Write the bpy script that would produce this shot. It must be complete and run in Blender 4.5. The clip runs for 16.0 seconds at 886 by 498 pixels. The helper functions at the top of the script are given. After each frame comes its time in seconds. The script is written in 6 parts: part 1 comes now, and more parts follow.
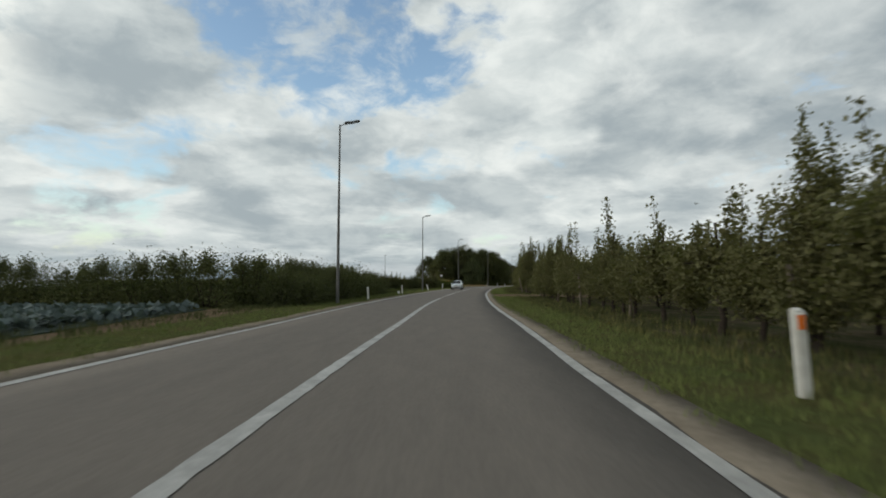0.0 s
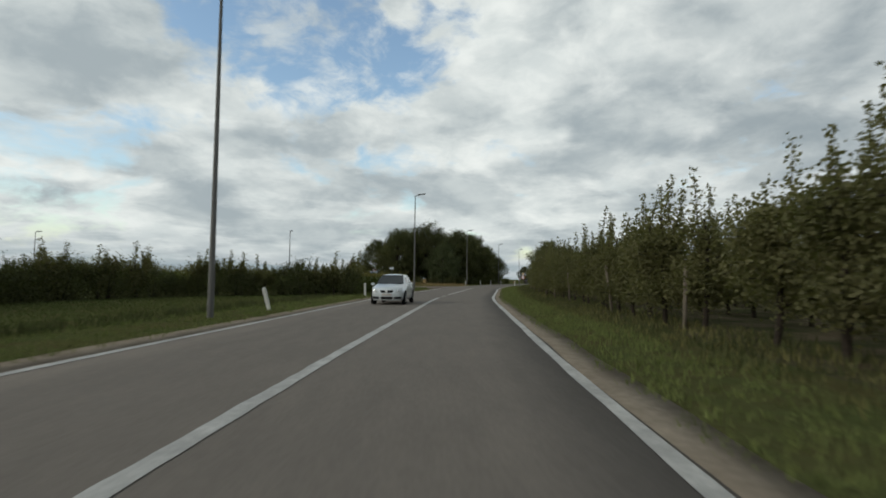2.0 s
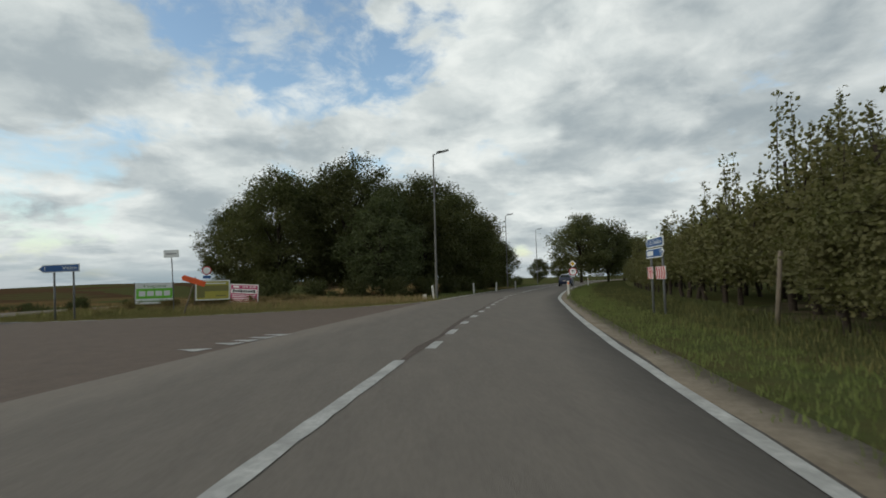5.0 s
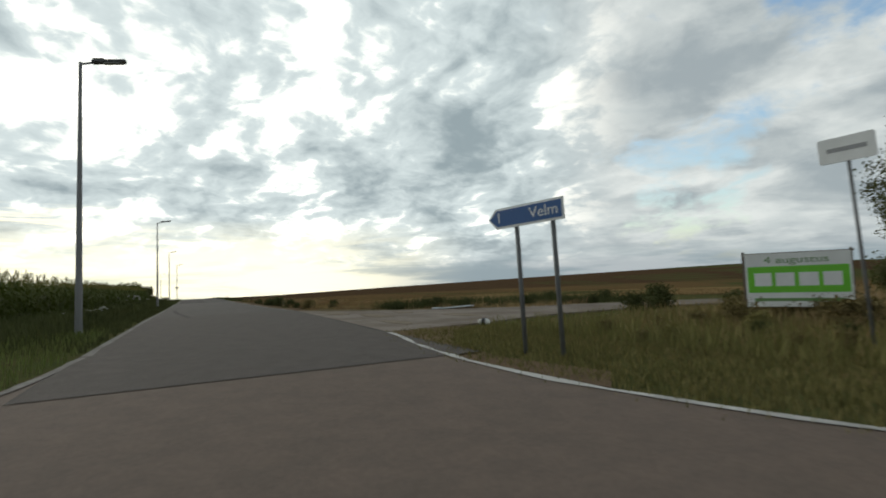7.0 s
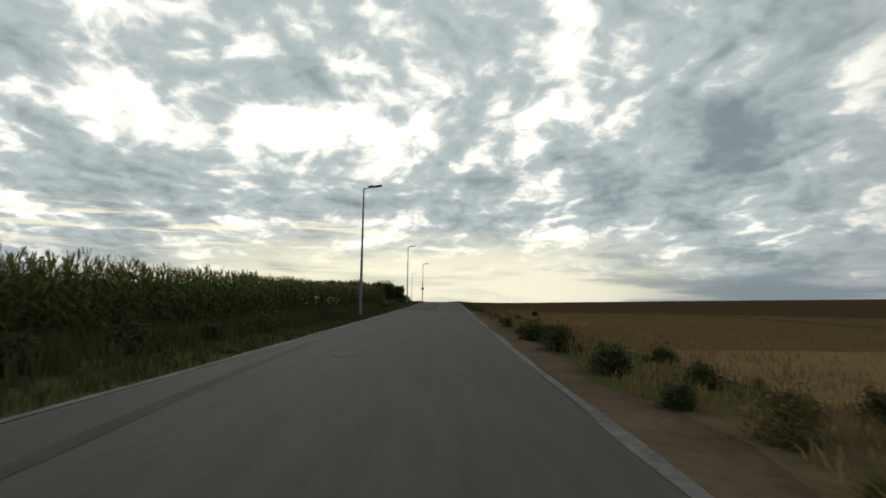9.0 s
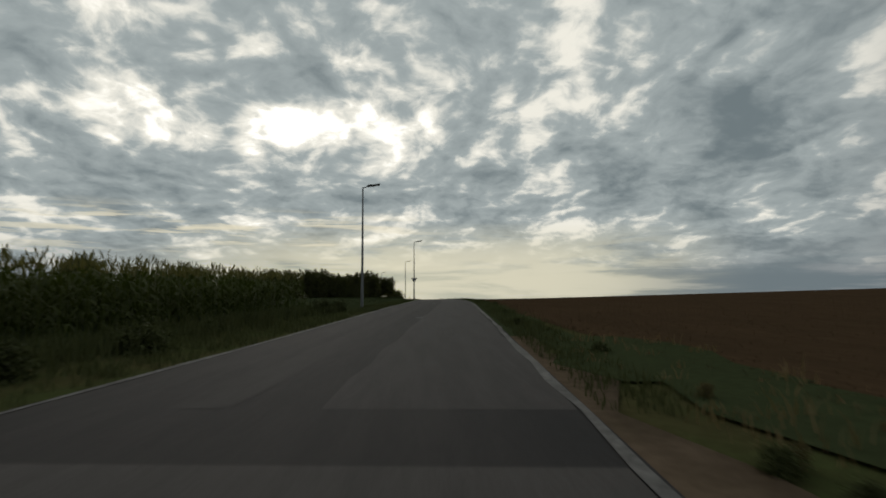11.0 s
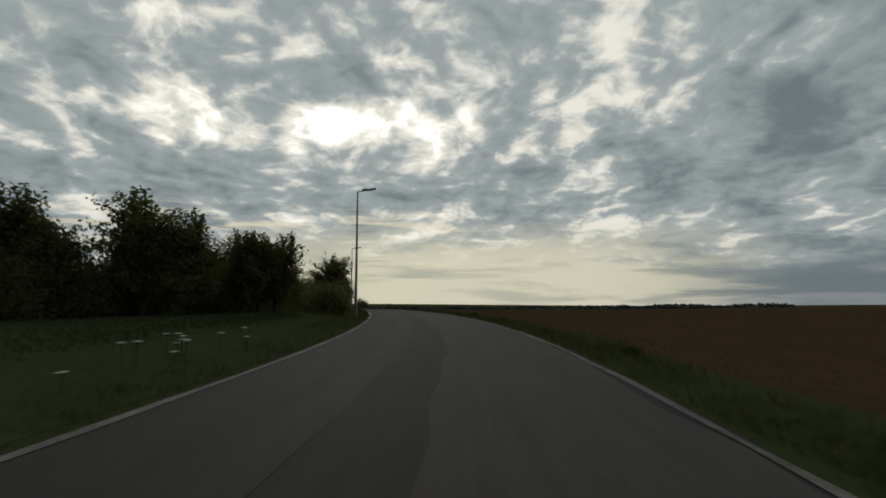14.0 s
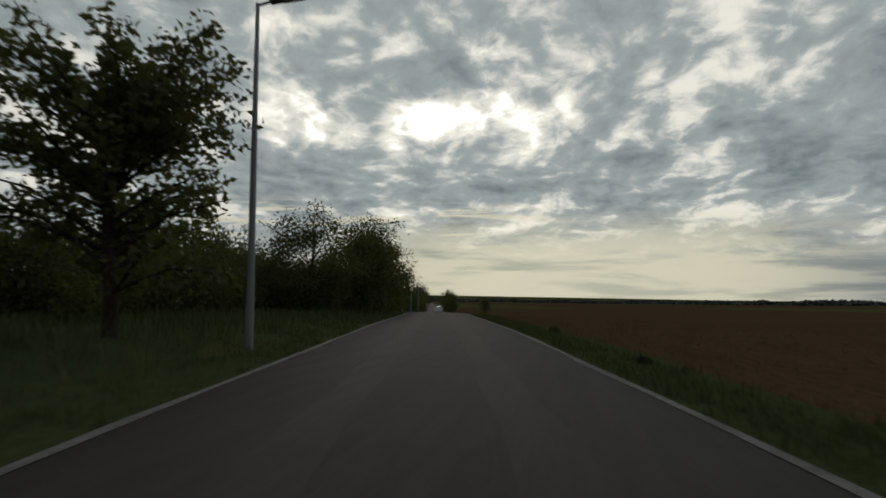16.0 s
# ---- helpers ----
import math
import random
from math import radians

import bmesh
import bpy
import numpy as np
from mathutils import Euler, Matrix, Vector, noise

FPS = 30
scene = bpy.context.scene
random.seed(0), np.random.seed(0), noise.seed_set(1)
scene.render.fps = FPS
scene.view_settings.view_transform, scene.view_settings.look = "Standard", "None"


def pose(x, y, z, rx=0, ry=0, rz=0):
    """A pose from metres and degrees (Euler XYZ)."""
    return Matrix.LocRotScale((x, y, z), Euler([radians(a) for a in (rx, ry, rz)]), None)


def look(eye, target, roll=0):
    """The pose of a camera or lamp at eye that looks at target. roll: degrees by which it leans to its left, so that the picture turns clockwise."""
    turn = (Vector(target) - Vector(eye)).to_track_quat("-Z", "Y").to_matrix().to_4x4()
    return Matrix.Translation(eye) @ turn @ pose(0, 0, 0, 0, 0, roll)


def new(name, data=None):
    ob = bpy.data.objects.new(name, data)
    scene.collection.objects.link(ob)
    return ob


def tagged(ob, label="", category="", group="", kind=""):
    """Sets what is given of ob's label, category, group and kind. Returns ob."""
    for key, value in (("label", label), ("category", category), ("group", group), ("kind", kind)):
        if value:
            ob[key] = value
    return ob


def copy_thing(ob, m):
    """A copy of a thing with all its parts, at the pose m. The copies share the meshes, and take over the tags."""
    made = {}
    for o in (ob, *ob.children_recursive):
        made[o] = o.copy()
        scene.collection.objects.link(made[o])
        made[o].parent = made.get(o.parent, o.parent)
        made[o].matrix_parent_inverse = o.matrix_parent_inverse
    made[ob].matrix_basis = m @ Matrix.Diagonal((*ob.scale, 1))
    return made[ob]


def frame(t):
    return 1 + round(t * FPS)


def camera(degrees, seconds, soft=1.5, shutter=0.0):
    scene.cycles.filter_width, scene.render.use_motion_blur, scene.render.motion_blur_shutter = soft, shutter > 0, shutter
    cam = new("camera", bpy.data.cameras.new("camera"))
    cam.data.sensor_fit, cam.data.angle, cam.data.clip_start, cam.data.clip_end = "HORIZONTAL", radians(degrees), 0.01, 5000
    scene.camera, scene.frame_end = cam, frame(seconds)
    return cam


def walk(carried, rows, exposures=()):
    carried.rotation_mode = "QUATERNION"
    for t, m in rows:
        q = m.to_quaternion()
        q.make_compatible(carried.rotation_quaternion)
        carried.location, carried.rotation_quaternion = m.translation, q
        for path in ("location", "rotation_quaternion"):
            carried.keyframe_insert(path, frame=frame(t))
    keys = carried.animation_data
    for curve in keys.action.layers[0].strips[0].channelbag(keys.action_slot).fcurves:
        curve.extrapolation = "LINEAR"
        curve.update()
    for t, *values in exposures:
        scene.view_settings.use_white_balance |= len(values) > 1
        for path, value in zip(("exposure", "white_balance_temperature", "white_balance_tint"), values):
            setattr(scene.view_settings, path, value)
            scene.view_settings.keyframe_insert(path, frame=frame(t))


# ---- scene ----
PATH = [
    (0, (0.285, -0.163, 1.195), (0.277, 1.833, 1.324), 0.07),
    (0.5, (0.823, 13.405, 1.193), (0.822, 15.401, 1.321), 0.21),
    (1, (1.394, 26.796, 1.194), (1.413, 28.793, 1.315), 0.19),
    (1.5, (2.138, 39.804, 1.192), (2.194, 41.800, 1.309), 0.42),
    (2, (3.166, 52.359, 1.198), (3.273, 54.353, 1.315), 0.51),
    (2.5, (4.252, 64.566, 1.194), (4.387, 66.559, 1.301), 0.66),
    (3, (5.371, 76.473, 1.192), (5.548, 78.462, 1.305), 0.99),
    (3.5, (7.008, 87.015, 1.179), (7.172, 89.004, 1.311), -0.44),
    (4, (8.464, 96.118, 1.186), (8.617, 98.108, 1.323), -0.18),
    (4.5, (9.687, 103.496, 1.183), (9.823, 105.487, 1.317), -0.32),
    (5, (10.719, 109.351, 1.196), (10.847, 111.343, 1.318), -1.55),
    (5.5, (11.182, 114.295, 1.206), (11.052, 116.286, 1.337), -3.09),
    (5.8, (9.902, 117.536, 1.186), (9.483, 119.487, 1.317), -3.10),
    (6, (8.764, 119.545, 1.181), (8.129, 121.436, 1.316), -2.68),
    (6.3, (7.327, 122.259, 1.162), (6.275, 123.954, 1.297), -1.95),
    (6.5, (6.067, 123.903, 1.152), (4.773, 125.423, 1.273), -2.19),
    (7, (2.667, 125.798, 1.141), (0.931, 126.783, 1.262), -2.07),
    (7.2, (0.976, 126.702, 1.152), (-0.871, 127.457, 1.292), -1.68),
    (7.5, (-1.694, 127.713, 1.167), (-3.630, 128.191, 1.309), -1.00),
    (8, (-6.923, 128.631, 1.184), (-8.907, 128.824, 1.344), 0.01),
    (8.5, (-13.014, 129.088, 1.191), (-15.005, 129.183, 1.356), 0.66),
    (9, (-19.475, 129.489, 1.193), (-21.467, 129.573, 1.355), 0.98),
    (9.5, (-27.524, 130.072, 1.091), (-29.517, 130.157, 1.236), 0.30),
    (10, (-36.386, 130.681, 0.980), (-38.380, 130.755, 1.119), -0.28),
    (10.5, (-45.967, 131.292, 0.866), (-47.961, 131.356, 1.005), -0.36),
    (11, (-56.087, 131.887, 0.757), (-58.082, 131.940, 0.898), -0.24),
    (11.5, (-66.733, 132.440, 0.659), (-68.727, 132.476, 0.802), 0.38),
    (12, (-77.959, 132.933, 0.594), (-79.953, 132.952, 0.743), 0.96),
    (12.5, (-89.621, 133.563, 0.514), (-91.615, 133.617, 0.665), 1.10),
    (13, (-101.763, 134.031, 0.374), (-103.757, 134.083, 0.525), 0.83),
    (13.5, (-114.407, 134.113, 0.175), (-116.401, 134.109, 0.323), 0.48),
    (14, (-127.454, 133.837, -0.115), (-129.448, 133.736, 0.015), 0.34),
    (14.5, (-140.710, 132.848, -0.463), (-142.695, 132.635, -0.345), 0.24),
    (15, (-153.994, 130.928, -0.892), (-155.965, 130.604, -0.808), 0.46),
    (15.5, (-167.274, 128.545, -1.399), (-169.229, 128.134, -1.307), 0.46),
    (16, (-180.462, 125.933, -1.962), (-182.401, 125.455, -1.865), 0.43),
]
cam = camera(82.2, 16.0, soft=1.75, shutter=0.1)
walk(cam, [(t, look(eye, target, roll)) for t, eye, target, roll in PATH],
     exposures=[(0, 0.0), (6.0, 0.03), (7.0, -0.07), (8.5, -0.38), (9.2, -0.6), (11.5, -1.1), (16.0, -1.15)])

# ---- sky, sun ----
SUN_AZ, SUN_EL = radians(108), radians(24)          # to the left of +y, above the horizon
SUN_DIR = Vector((-math.sin(SUN_AZ) * math.cos(SUN_EL), math.cos(SUN_AZ) * math.cos(SUN_EL), math.sin(SUN_EL)))


class Nodes:
    """A short way to write node trees."""

    def __init__(self, tree):
        self.tree = tree

    def add(self, kind, **values):
        node = self.tree.nodes.new(kind)
        for key, value in values.items():
            if key.startswith("i_"):
                name = key[2:]
                slot = node.inputs[int(name)] if name.isdigit() else node.inputs[name.replace("_", " ")]
                self.put(slot, value)
            else:
                setattr(node, key, value)
        return node

    def put(self, slot, value):
        if isinstance(value, bpy.types.NodeSocket):
            self.tree.links.new(value, slot)
        elif value is not None:
            slot.default_value = value

    def math(self, op, a, b=None, c=None, clamp=False):
        node = self.tree.nodes.new("ShaderNodeMath")
        node.operation, node.use_clamp = op, clamp
        for slot, value in zip(node.inputs, (a, b, c)):
            self.put(slot, value)
        return node.outputs[0]

    def step(self, value, low, high):
        node = self.add("ShaderNodeMapRange", interpolation_type="SMOOTHSTEP")
        for slot, v in zip(node.inputs, (value, low, high, 0.0, 1.0)):
            self.put(slot, v)
        return node.outputs[0]

    def mix(self, factor, a, b, blend="MIX"):
        node = self.tree.nodes.new("ShaderNodeMix")
        node.data_type, node.blend_type = "RGBA", blend
        self.put(node.inputs[0], factor)
        self.put(node.inputs[6], a if isinstance(a, bpy.types.NodeSocket) else (*a, 1))
        self.put(node.inputs[7], b if isinstance(b, bpy.types.NodeSocket) else (*b, 1))
        return node.outputs[2]

    def noise(self, vector, scale, detail=4.0, rough=0.55, distortion=0.0, kind="fac"):
        node = self.add("ShaderNodeTexNoise", i_Vector=vector, i_Scale=scale, i_Detail=detail, i_Roughness=rough, i_Distortion=distortion)
        return node.outputs[0 if kind == "fac" else 1]

    def near(self, direction, az, el, inner, outer):
        """1 within inner degrees of a direction of the sky, 0 beyond outer."""
        a, e = radians(az), radians(el)
        d = (-math.sin(a) * math.cos(e), math.cos(a) * math.cos(e), math.sin(e))
        node = self.add("ShaderNodeVectorMath", operation="DOT_PRODUCT", i_0=direction, i_1=d)
        return self.step(node.outputs["Value"], math.cos(radians(outer)), math.cos(radians(inner)))


def make_sky():
    world = bpy.data.worlds.new("cloudy_evening_sky")
    scene.world = world
    world.use_nodes = True
    tree = world.node_tree
    tree.nodes.clear()
    n = Nodes(tree)
    way = n.add("ShaderNodeTexCoord").outputs["Generated"]
    part = n.add("ShaderNodeSeparateXYZ", i_0=way)
    up = n.math("MAXIMUM", part.outputs[2], 0.0)
    over = n.math("ADD", up, 0.15)
    px, py = n.math("DIVIDE", part.outputs[0], over), n.math("DIVIDE", part.outputs[1], over)
    plane = n.add("ShaderNodeCombineXYZ", i_0=px, i_1=py, i_2=0.37).outputs[0]
    bend = lambda v, scale, amount: n.add("ShaderNodeVectorMath", operation="MULTIPLY_ADD", i_0=n.noise(v, scale, 3.0, 0.5, 0.0, "colour"), i_1=(amount, amount, amount), i_2=v).outputs[0]
    drift = bend(plane, 1.1, 0.55)

    clear = n.add("ShaderNodeTexSky", sky_type="NISHITA", sun_disc=False, sun_elevation=SUN_EL, sun_rotation=-SUN_AZ, air_density=1.2, dust_density=0.8, ozone_density=1.5)
    blue = n.mix(1.0, clear.outputs[0], (0.180, 0.183, 0.177), "MULTIPLY")

    rise = n.math("ADD", n.math("MULTIPLY", up, 0.95), n.math("MULTIPLY", n.math("SQRT", n.math("ADD", up, 0.02)), 0.95))
    puff = n.add("ShaderNodeCombineXYZ", i_0=part.outputs[0], i_1=part.outputs[1], i_2=rise).outputs[0]
    roll = bend(puff, 5.0, 0.12)

    # the cloud sheet: broad masses, billows, and a fine break-up at its edges
    broad = n.noise(drift, 0.85, 3.0, 0.5)
    billow = n.noise(roll, 5.2, 9.0, 0.55)
    fine = n.noise(roll, 15.0, 6.0, 0.58)
    mass = n.math("ADD", n.math("MULTIPLY", broad, 0.45), n.math("ADD", n.math("MULTIPLY", billow, 0.80), n.math("MULTIPLY", fine, 0.20)))
    gap = None
    for az, el, inner, outer, deep in ((18, 27, 2, 15, 0.23), (5, 30, 2, 15, 0.20), (25, 33, 2, 12, 0.18), (33, 12, 1, 9, 0.15)):
        one = n.math("MULTIPLY", n.near(way, az, el, inner, outer), deep)
        gap = one if gap is None else n.math("ADD", gap, one)
    cover = n.step(n.math("SUBTRACT", mass, gap), 0.51, 0.65)
    veil = n.math("MULTIPLY", n.step(n.noise(roll, 9.0, 8.0, 0.62), 0.46, 0.72), 0.75)
    cover = n.math("MAXIMUM", cover, veil)

    # thickness: thin edges let the light through, thick bellies are grey
    toward = n.near(way, 102, 22, 2, 56)
    thick = n.noise(bend(plane, 2.0, 0.35), 1.5, 7.0, 0.52, 0.2)
    small = n.noise(roll, 10.0, 8.0, 0.58)
    body = n.math("ADD", n.math("MULTIPLY", thick, 0.62), n.math("ADD", n.math("MULTIPLY", billow, 0.26), n.math("MULTIPLY", small, 0.20)))
    # known masses of the sheet: thick grey ones and thin bright ones
    for az, el, inner, outer, lift in ((-32, 17, 3, 16, 0.015), (-16, 24, 2, 13, -0.05), (5, 9, 2, 10, 0.035), (2, 15, 2, 9, -0.03), (40, 24, 3, 14, -0.02), (36, 18, 2, 9, 0.03), (45, 20, 4, 15, 0.05)):
        body = n.math("ADD", body, n.math("MULTIPLY", n.near(way, az, el, inner, outer), lift))
    belly = n.step(body, 0.43, 0.62)
    shade = n.step(n.noise(roll, 8.0, 8.0, 0.56), 0.32, 0.68)
    dark = n.mix(toward, n.mix(shade, (0.375, 0.435, 0.46), (0.575, 0.63, 0.63)), n.mix(shade, (0.39, 0.462, 0.485), (0.70, 0.79, 0.785)))
    light = n.mix(toward, (0.80, 0.845, 0.825), (1.34, 1.32, 1.18))
    ripple = n.step(n.noise(roll, 12.0, 8.0, 0.58), 0.30, 0.68)
    light = n.mix(ripple, n.mix(1.0, light, (0.84, 0.86, 0.87), "MULTIPLY"), n.mix(1.0, light, (1.06, 1.05, 1.04), "MULTIPLY"))
    cloud = n.mix(belly, light, dark)
    # the western half: a mottled sheet in rows along the road, lit from the hidden sun
    west = n.near(way, 98, 14, 43, 58)
    far = n.math("ADD", up, 0.30)
    rows = n.add("ShaderNodeCombineXYZ", i_0=n.math("DIVIDE", part.outputs[0], far), i_1=n.math("DIVIDE", part.outputs[1], far), i_2=1.9).outputs[0]
    rows = bend(rows, 3.6, 0.20)
    sunward = n.add("ShaderNodeVectorMath", operation="SUBTRACT", i_0=(-1.46, -0.40, 1.9), i_1=rows)
    sunward = n.add("ShaderNodeVectorMath", operation="NORMALIZE", i_0=sunward.outputs[0])
    ahead = n.add("ShaderNodeVectorMath", operation="MULTIPLY_ADD", i_0=sunward.outputs[0], i_1=(0.045, 0.045, 0.0), i_2=rows).outputs[0]
    lumps, lumps_ahead = n.noise(rows, 3.5, 8.0, 0.51), n.noise(ahead, 3.5, 8.0, 0.51)
    crumbs, crumbs_ahead = n.noise(rows, 10.5, 6.0, 0.55), n.noise(ahead, 10.5, 6.0, 0.55)
    wide = n.noise(rows, 1.7, 2.0, 0.5)
    deep = n.math("ADD", n.math("MULTIPLY", lumps, 0.66), n.math("ADD", n.math("MULTIPLY", crumbs, 0.20), n.math("MULTIPLY", wide, 0.30)))
    for az, el, inner, outer, lift in ((107.5, 16.0, 1, 4.5, -0.16), (103.5, 16.6, 1, 5, -0.17), (112, 14, 1, 5, -0.05), (97, 15, 1, 5, -0.08), (121, 17, 1, 5, -0.11), (116, 14.5, 1, 4, -0.08), (115, 23, 0.3, 2.4, -0.11), (106, 29, 2, 7, -0.05), (92, 17, 1, 7, -0.05), (90, 28, 2, 9, -0.03), (75, 23, 2, 9, 0.05), (66, 18, 1, 7, -0.02), (50, 25, 3, 9, 0.08), (126, 23, 2, 9, 0.04), (105, 21.5, 1, 5, 0.07), (94, 23, 1, 6, 0.03), (119, 9.5, 2, 10, 0.10), (104, 10, 2, 7, 0.07), (85, 11, 2, 9, 0.06), (51, 20, 4, 12, 0.05), (60, 9, 5, 15, 0.10)):
        deep = n.math("ADD", deep, n.math("MULTIPLY", n.near(way, az, el, inner, outer), lift))
    relief = n.math("ADD", n.math("MULTIPLY", n.math("SUBTRACT", lumps, lumps_ahead), 1.15), n.math("MULTIPLY", n.math("SUBTRACT", crumbs, crumbs_ahead), 0.50))
    tone = n.math("ADD", n.math("MULTIPLY", n.math("SUBTRACT", 0.655, deep), 2.5), n.math("MULTIPLY", relief, 2.0))
    sheet = n.mix(n.step(tone, -0.60, 0.32), (0.325, 0.402, 0.43), (0.765, 0.86, 0.86))
    sheet = n.mix(n.step(tone, 0.12, 0.50), sheet, (1.80, 1.75, 1.56))
    sheet = n.mix(n.math("MULTIPLY", n.step(tone, 0.42, 0.62), n.near(way, 106, 18, 3, 26)), sheet, (2.6, 2.55, 2.35))
    cloud = n.mix(west, cloud, sheet)
    rent = n.math("ADD", n.math("MULTIPLY", n.near(way, 60, 25.5, 1, 7), 0.12), n.math("MULTIPLY", n.near(way, 79, 26, 1, 6), 0.02))
    rent = n.math("SUBTRACT", 1.0, n.step(n.math("SUBTRACT", rent, n.math("MULTIPLY", n.math("SUBTRACT", deep, 0.52), 1.0)), 0.09, 0.17))
    cover = n.add("ShaderNodeMix", i_0=west, i_2=cover, i_3=rent).outputs[0]
    sky = n.mix(cover, blue, cloud)
    # the unseen sky overhead and away from the sun is dimmed, to darken the ground
    sky = n.mix(n.step(up, 0.52, 0.95), sky, n.mix(1.0, sky, (0.54, 0.56, 0.58), "MULTIPLY"))
    sky = n.mix(n.near(way, 250, 10, 20, 100), sky, n.mix(1.0, sky, (0.68, 0.70, 0.73), "MULTIPLY"))

    # haze and the warm strip low under the sun
    haze = n.step(up, 0.11, 0.0)
    warm = n.near(way, 96, 2, 4, 34)
    low = n.mix(warm, (0.48, 0.53, 0.55), (1.14, 1.09, 0.84))
    banks = n.add("ShaderNodeMapping", i_Vector=way, i_Scale=(3.0, 3.0, 30.0)).outputs[0]
    streak = n.noise(banks, 1.0, 6.0, 0.6, 0.3)
    low = n.mix(n.step(streak, 0.44, 0.56), low, n.mix(1.0, low, (0.66, 0.735, 0.77), "MULTIPLY"))
    sky = n.mix(n.step(up, 0.045, 0.01), sky, low)
    sky = n.mix(n.math("MULTIPLY", haze, n.math("ADD", 0.25, n.math("MULTIPLY", streak, 0.6)), clamp=True), sky, low)
    shine = n.math("MULTIPLY", n.near(way, 88, 2, 6, 32), n.math("MULTIPLY", n.step(up, 0.14, 0.03), n.math("SUBTRACT", 0.85, n.math("MULTIPLY", n.step(streak, 0.48, 0.62), 0.6))))
    sky = n.mix(shine, sky, (1.48, 1.40, 1.05))
    # thin bright streaks low in the west, and the pale dome of sunlit haze under the sheet
    thread = n.noise(n.add("ShaderNodeMapping", i_Vector=bend(way, 4.0, 0.03), i_Scale=(4.0, 4.0, 70.0)).outputs[0], 1.0, 5.0, 0.6)
    lit = n.math("MULTIPLY", n.math("MULTIPLY", n.step(thread, 0.52, 0.62), n.near(way, 112, 5.5, 5, 26)), n.math("MULTIPLY", n.step(up, 0.05, 0.08), n.step(up, 0.15, 0.11)))
    sky = n.mix(n.math("MULTIPLY", lit, 0.8), sky, (1.60, 1.47, 1.10))
    dome = n.near(way, 82, -16, 19.6, 21.2)
    sky = n.mix(n.math("MULTIPLY", dome, 0.22), sky, (1.28, 1.23, 1.0))
    back = n.add("ShaderNodeBackground", i_Color=sky, i_Strength=1.0)
    n.add("ShaderNodeOutputWorld", i_Surface=back.outputs[0])


make_sky()
sun = new("sun", bpy.data.lights.new("sun", "SUN"))
sun.data.energy, sun.data.angle, sun.data.color = 0.7, radians(14), (1.0, 0.94, 0.84)
sun.matrix_world = look(SUN_DIR * 200, (0, 0, 0))

# ---- materials ----
def material(name, colour, rough=0.8, vary=0.25, scale=8.0, bump=0.0, bump_scale=40.0, metal=0.0, second=None, spread=0.5, random=0.0, coat=0.0, translucent=0.0, stretch=None):
    """A surface with grain at two scales: broad patches towards a second colour, and fine mottling."""
    m = bpy.data.materials.new(name)
    m.use_nodes = True
    m.node_tree.nodes.clear()
    n = Nodes(m.node_tree)
    where = n.add("ShaderNodeTexCoord").outputs["Object"]
    if stretch:
        where = n.add("ShaderNodeMapping", i_Vector=where, i_Scale=stretch).outputs[0]
    second = second or tuple(c * (1 - vary) for c in colour)
    broad = n.noise(where, scale * 0.12, 4.0, 0.6)
    fine = n.noise(where, scale, 5.0, 0.65)
    c = n.mix(n.step(broad, 0.5 - spread / 2, 0.5 + spread / 2), colour, second)
    c = n.mix(n.math("MULTIPLY", n.step(fine, 0.3, 0.7), vary), c, tuple(x * 0.55 for x in second))
    if random:
        r = n.add("ShaderNodeObjectInfo").outputs["Random"]
        isle = n.add("ShaderNodeNewGeometry").outputs["Random Per Island"]
        shift = n.math("ADD", 1.0 - random, n.math("MULTIPLY", n.math("ADD", r, isle), random))
        hue = n.add("ShaderNodeHueSaturation", i_Color=c, i_Value=shift)
        c = hue.outputs[0]
    b = n.add("ShaderNodeBsdfPrincipled", i_Base_Color=c, i_Roughness=rough, i_Metallic=metal, i_Coat_Weight=coat, i_Specular_IOR_Level=0.0 if rough > 0.92 else 0.5 if rough < 0.75 and not translucent else 0.08)
    if bump:
        grain = n.noise(where, bump_scale, 4.0, 0.7)
        b2 = n.add("ShaderNodeBump", i_Strength=bump, i_Distance=0.02, i_Height=grain)
        n.put(b.inputs["Normal"], b2.outputs[0])
    shader = b.outputs[0]
    if translucent:
        tr = n.add("ShaderNodeBsdfTranslucent", i_Color=n.mix(1.0, c, (1.1, 1.25, 0.5), "MULTIPLY"))
        mixer = n.add("ShaderNodeMixShader", i_0=translucent, i_1=shader, i_2=tr.outputs[0])
        shader = mixer.outputs[0]
    n.add("ShaderNodeOutputMaterial", i_Surface=shader)
    return m


M_ASPHALT = material("asphalt_main", (0.205, 0.18, 0.155), 0.85, 0.22, 26, 0.35, 120, second=(0.176, 0.155, 0.135), spread=0.5, stretch=(1, 0.22, 1))
M_ASPHALT_SIDE = material("asphalt_side", (0.066, 0.058, 0.054), 0.8, 0.2, 30, 0.35, 120, second=(0.055, 0.049, 0.046), spread=0.36, stretch=(0.12, 1, 1))
M_JOINT = material("asphalt_joint", (0.122, 0.105, 0.095), 0.85, 0.3, 22, 0.4, 110, second=(0.1, 0.088, 0.08), spread=0.5)
M_APRON = material("asphalt_apron", (0.182, 0.14, 0.115), 0.85, 0.3, 22, 0.4, 110, second=(0.148, 0.118, 0.098), spread=0.5)
M_SEAM = material("tar_streak", (0.055, 0.05, 0.047), 0.8, 0.4, 6, 0.3, 90, second=(0.085, 0.075, 0.07))
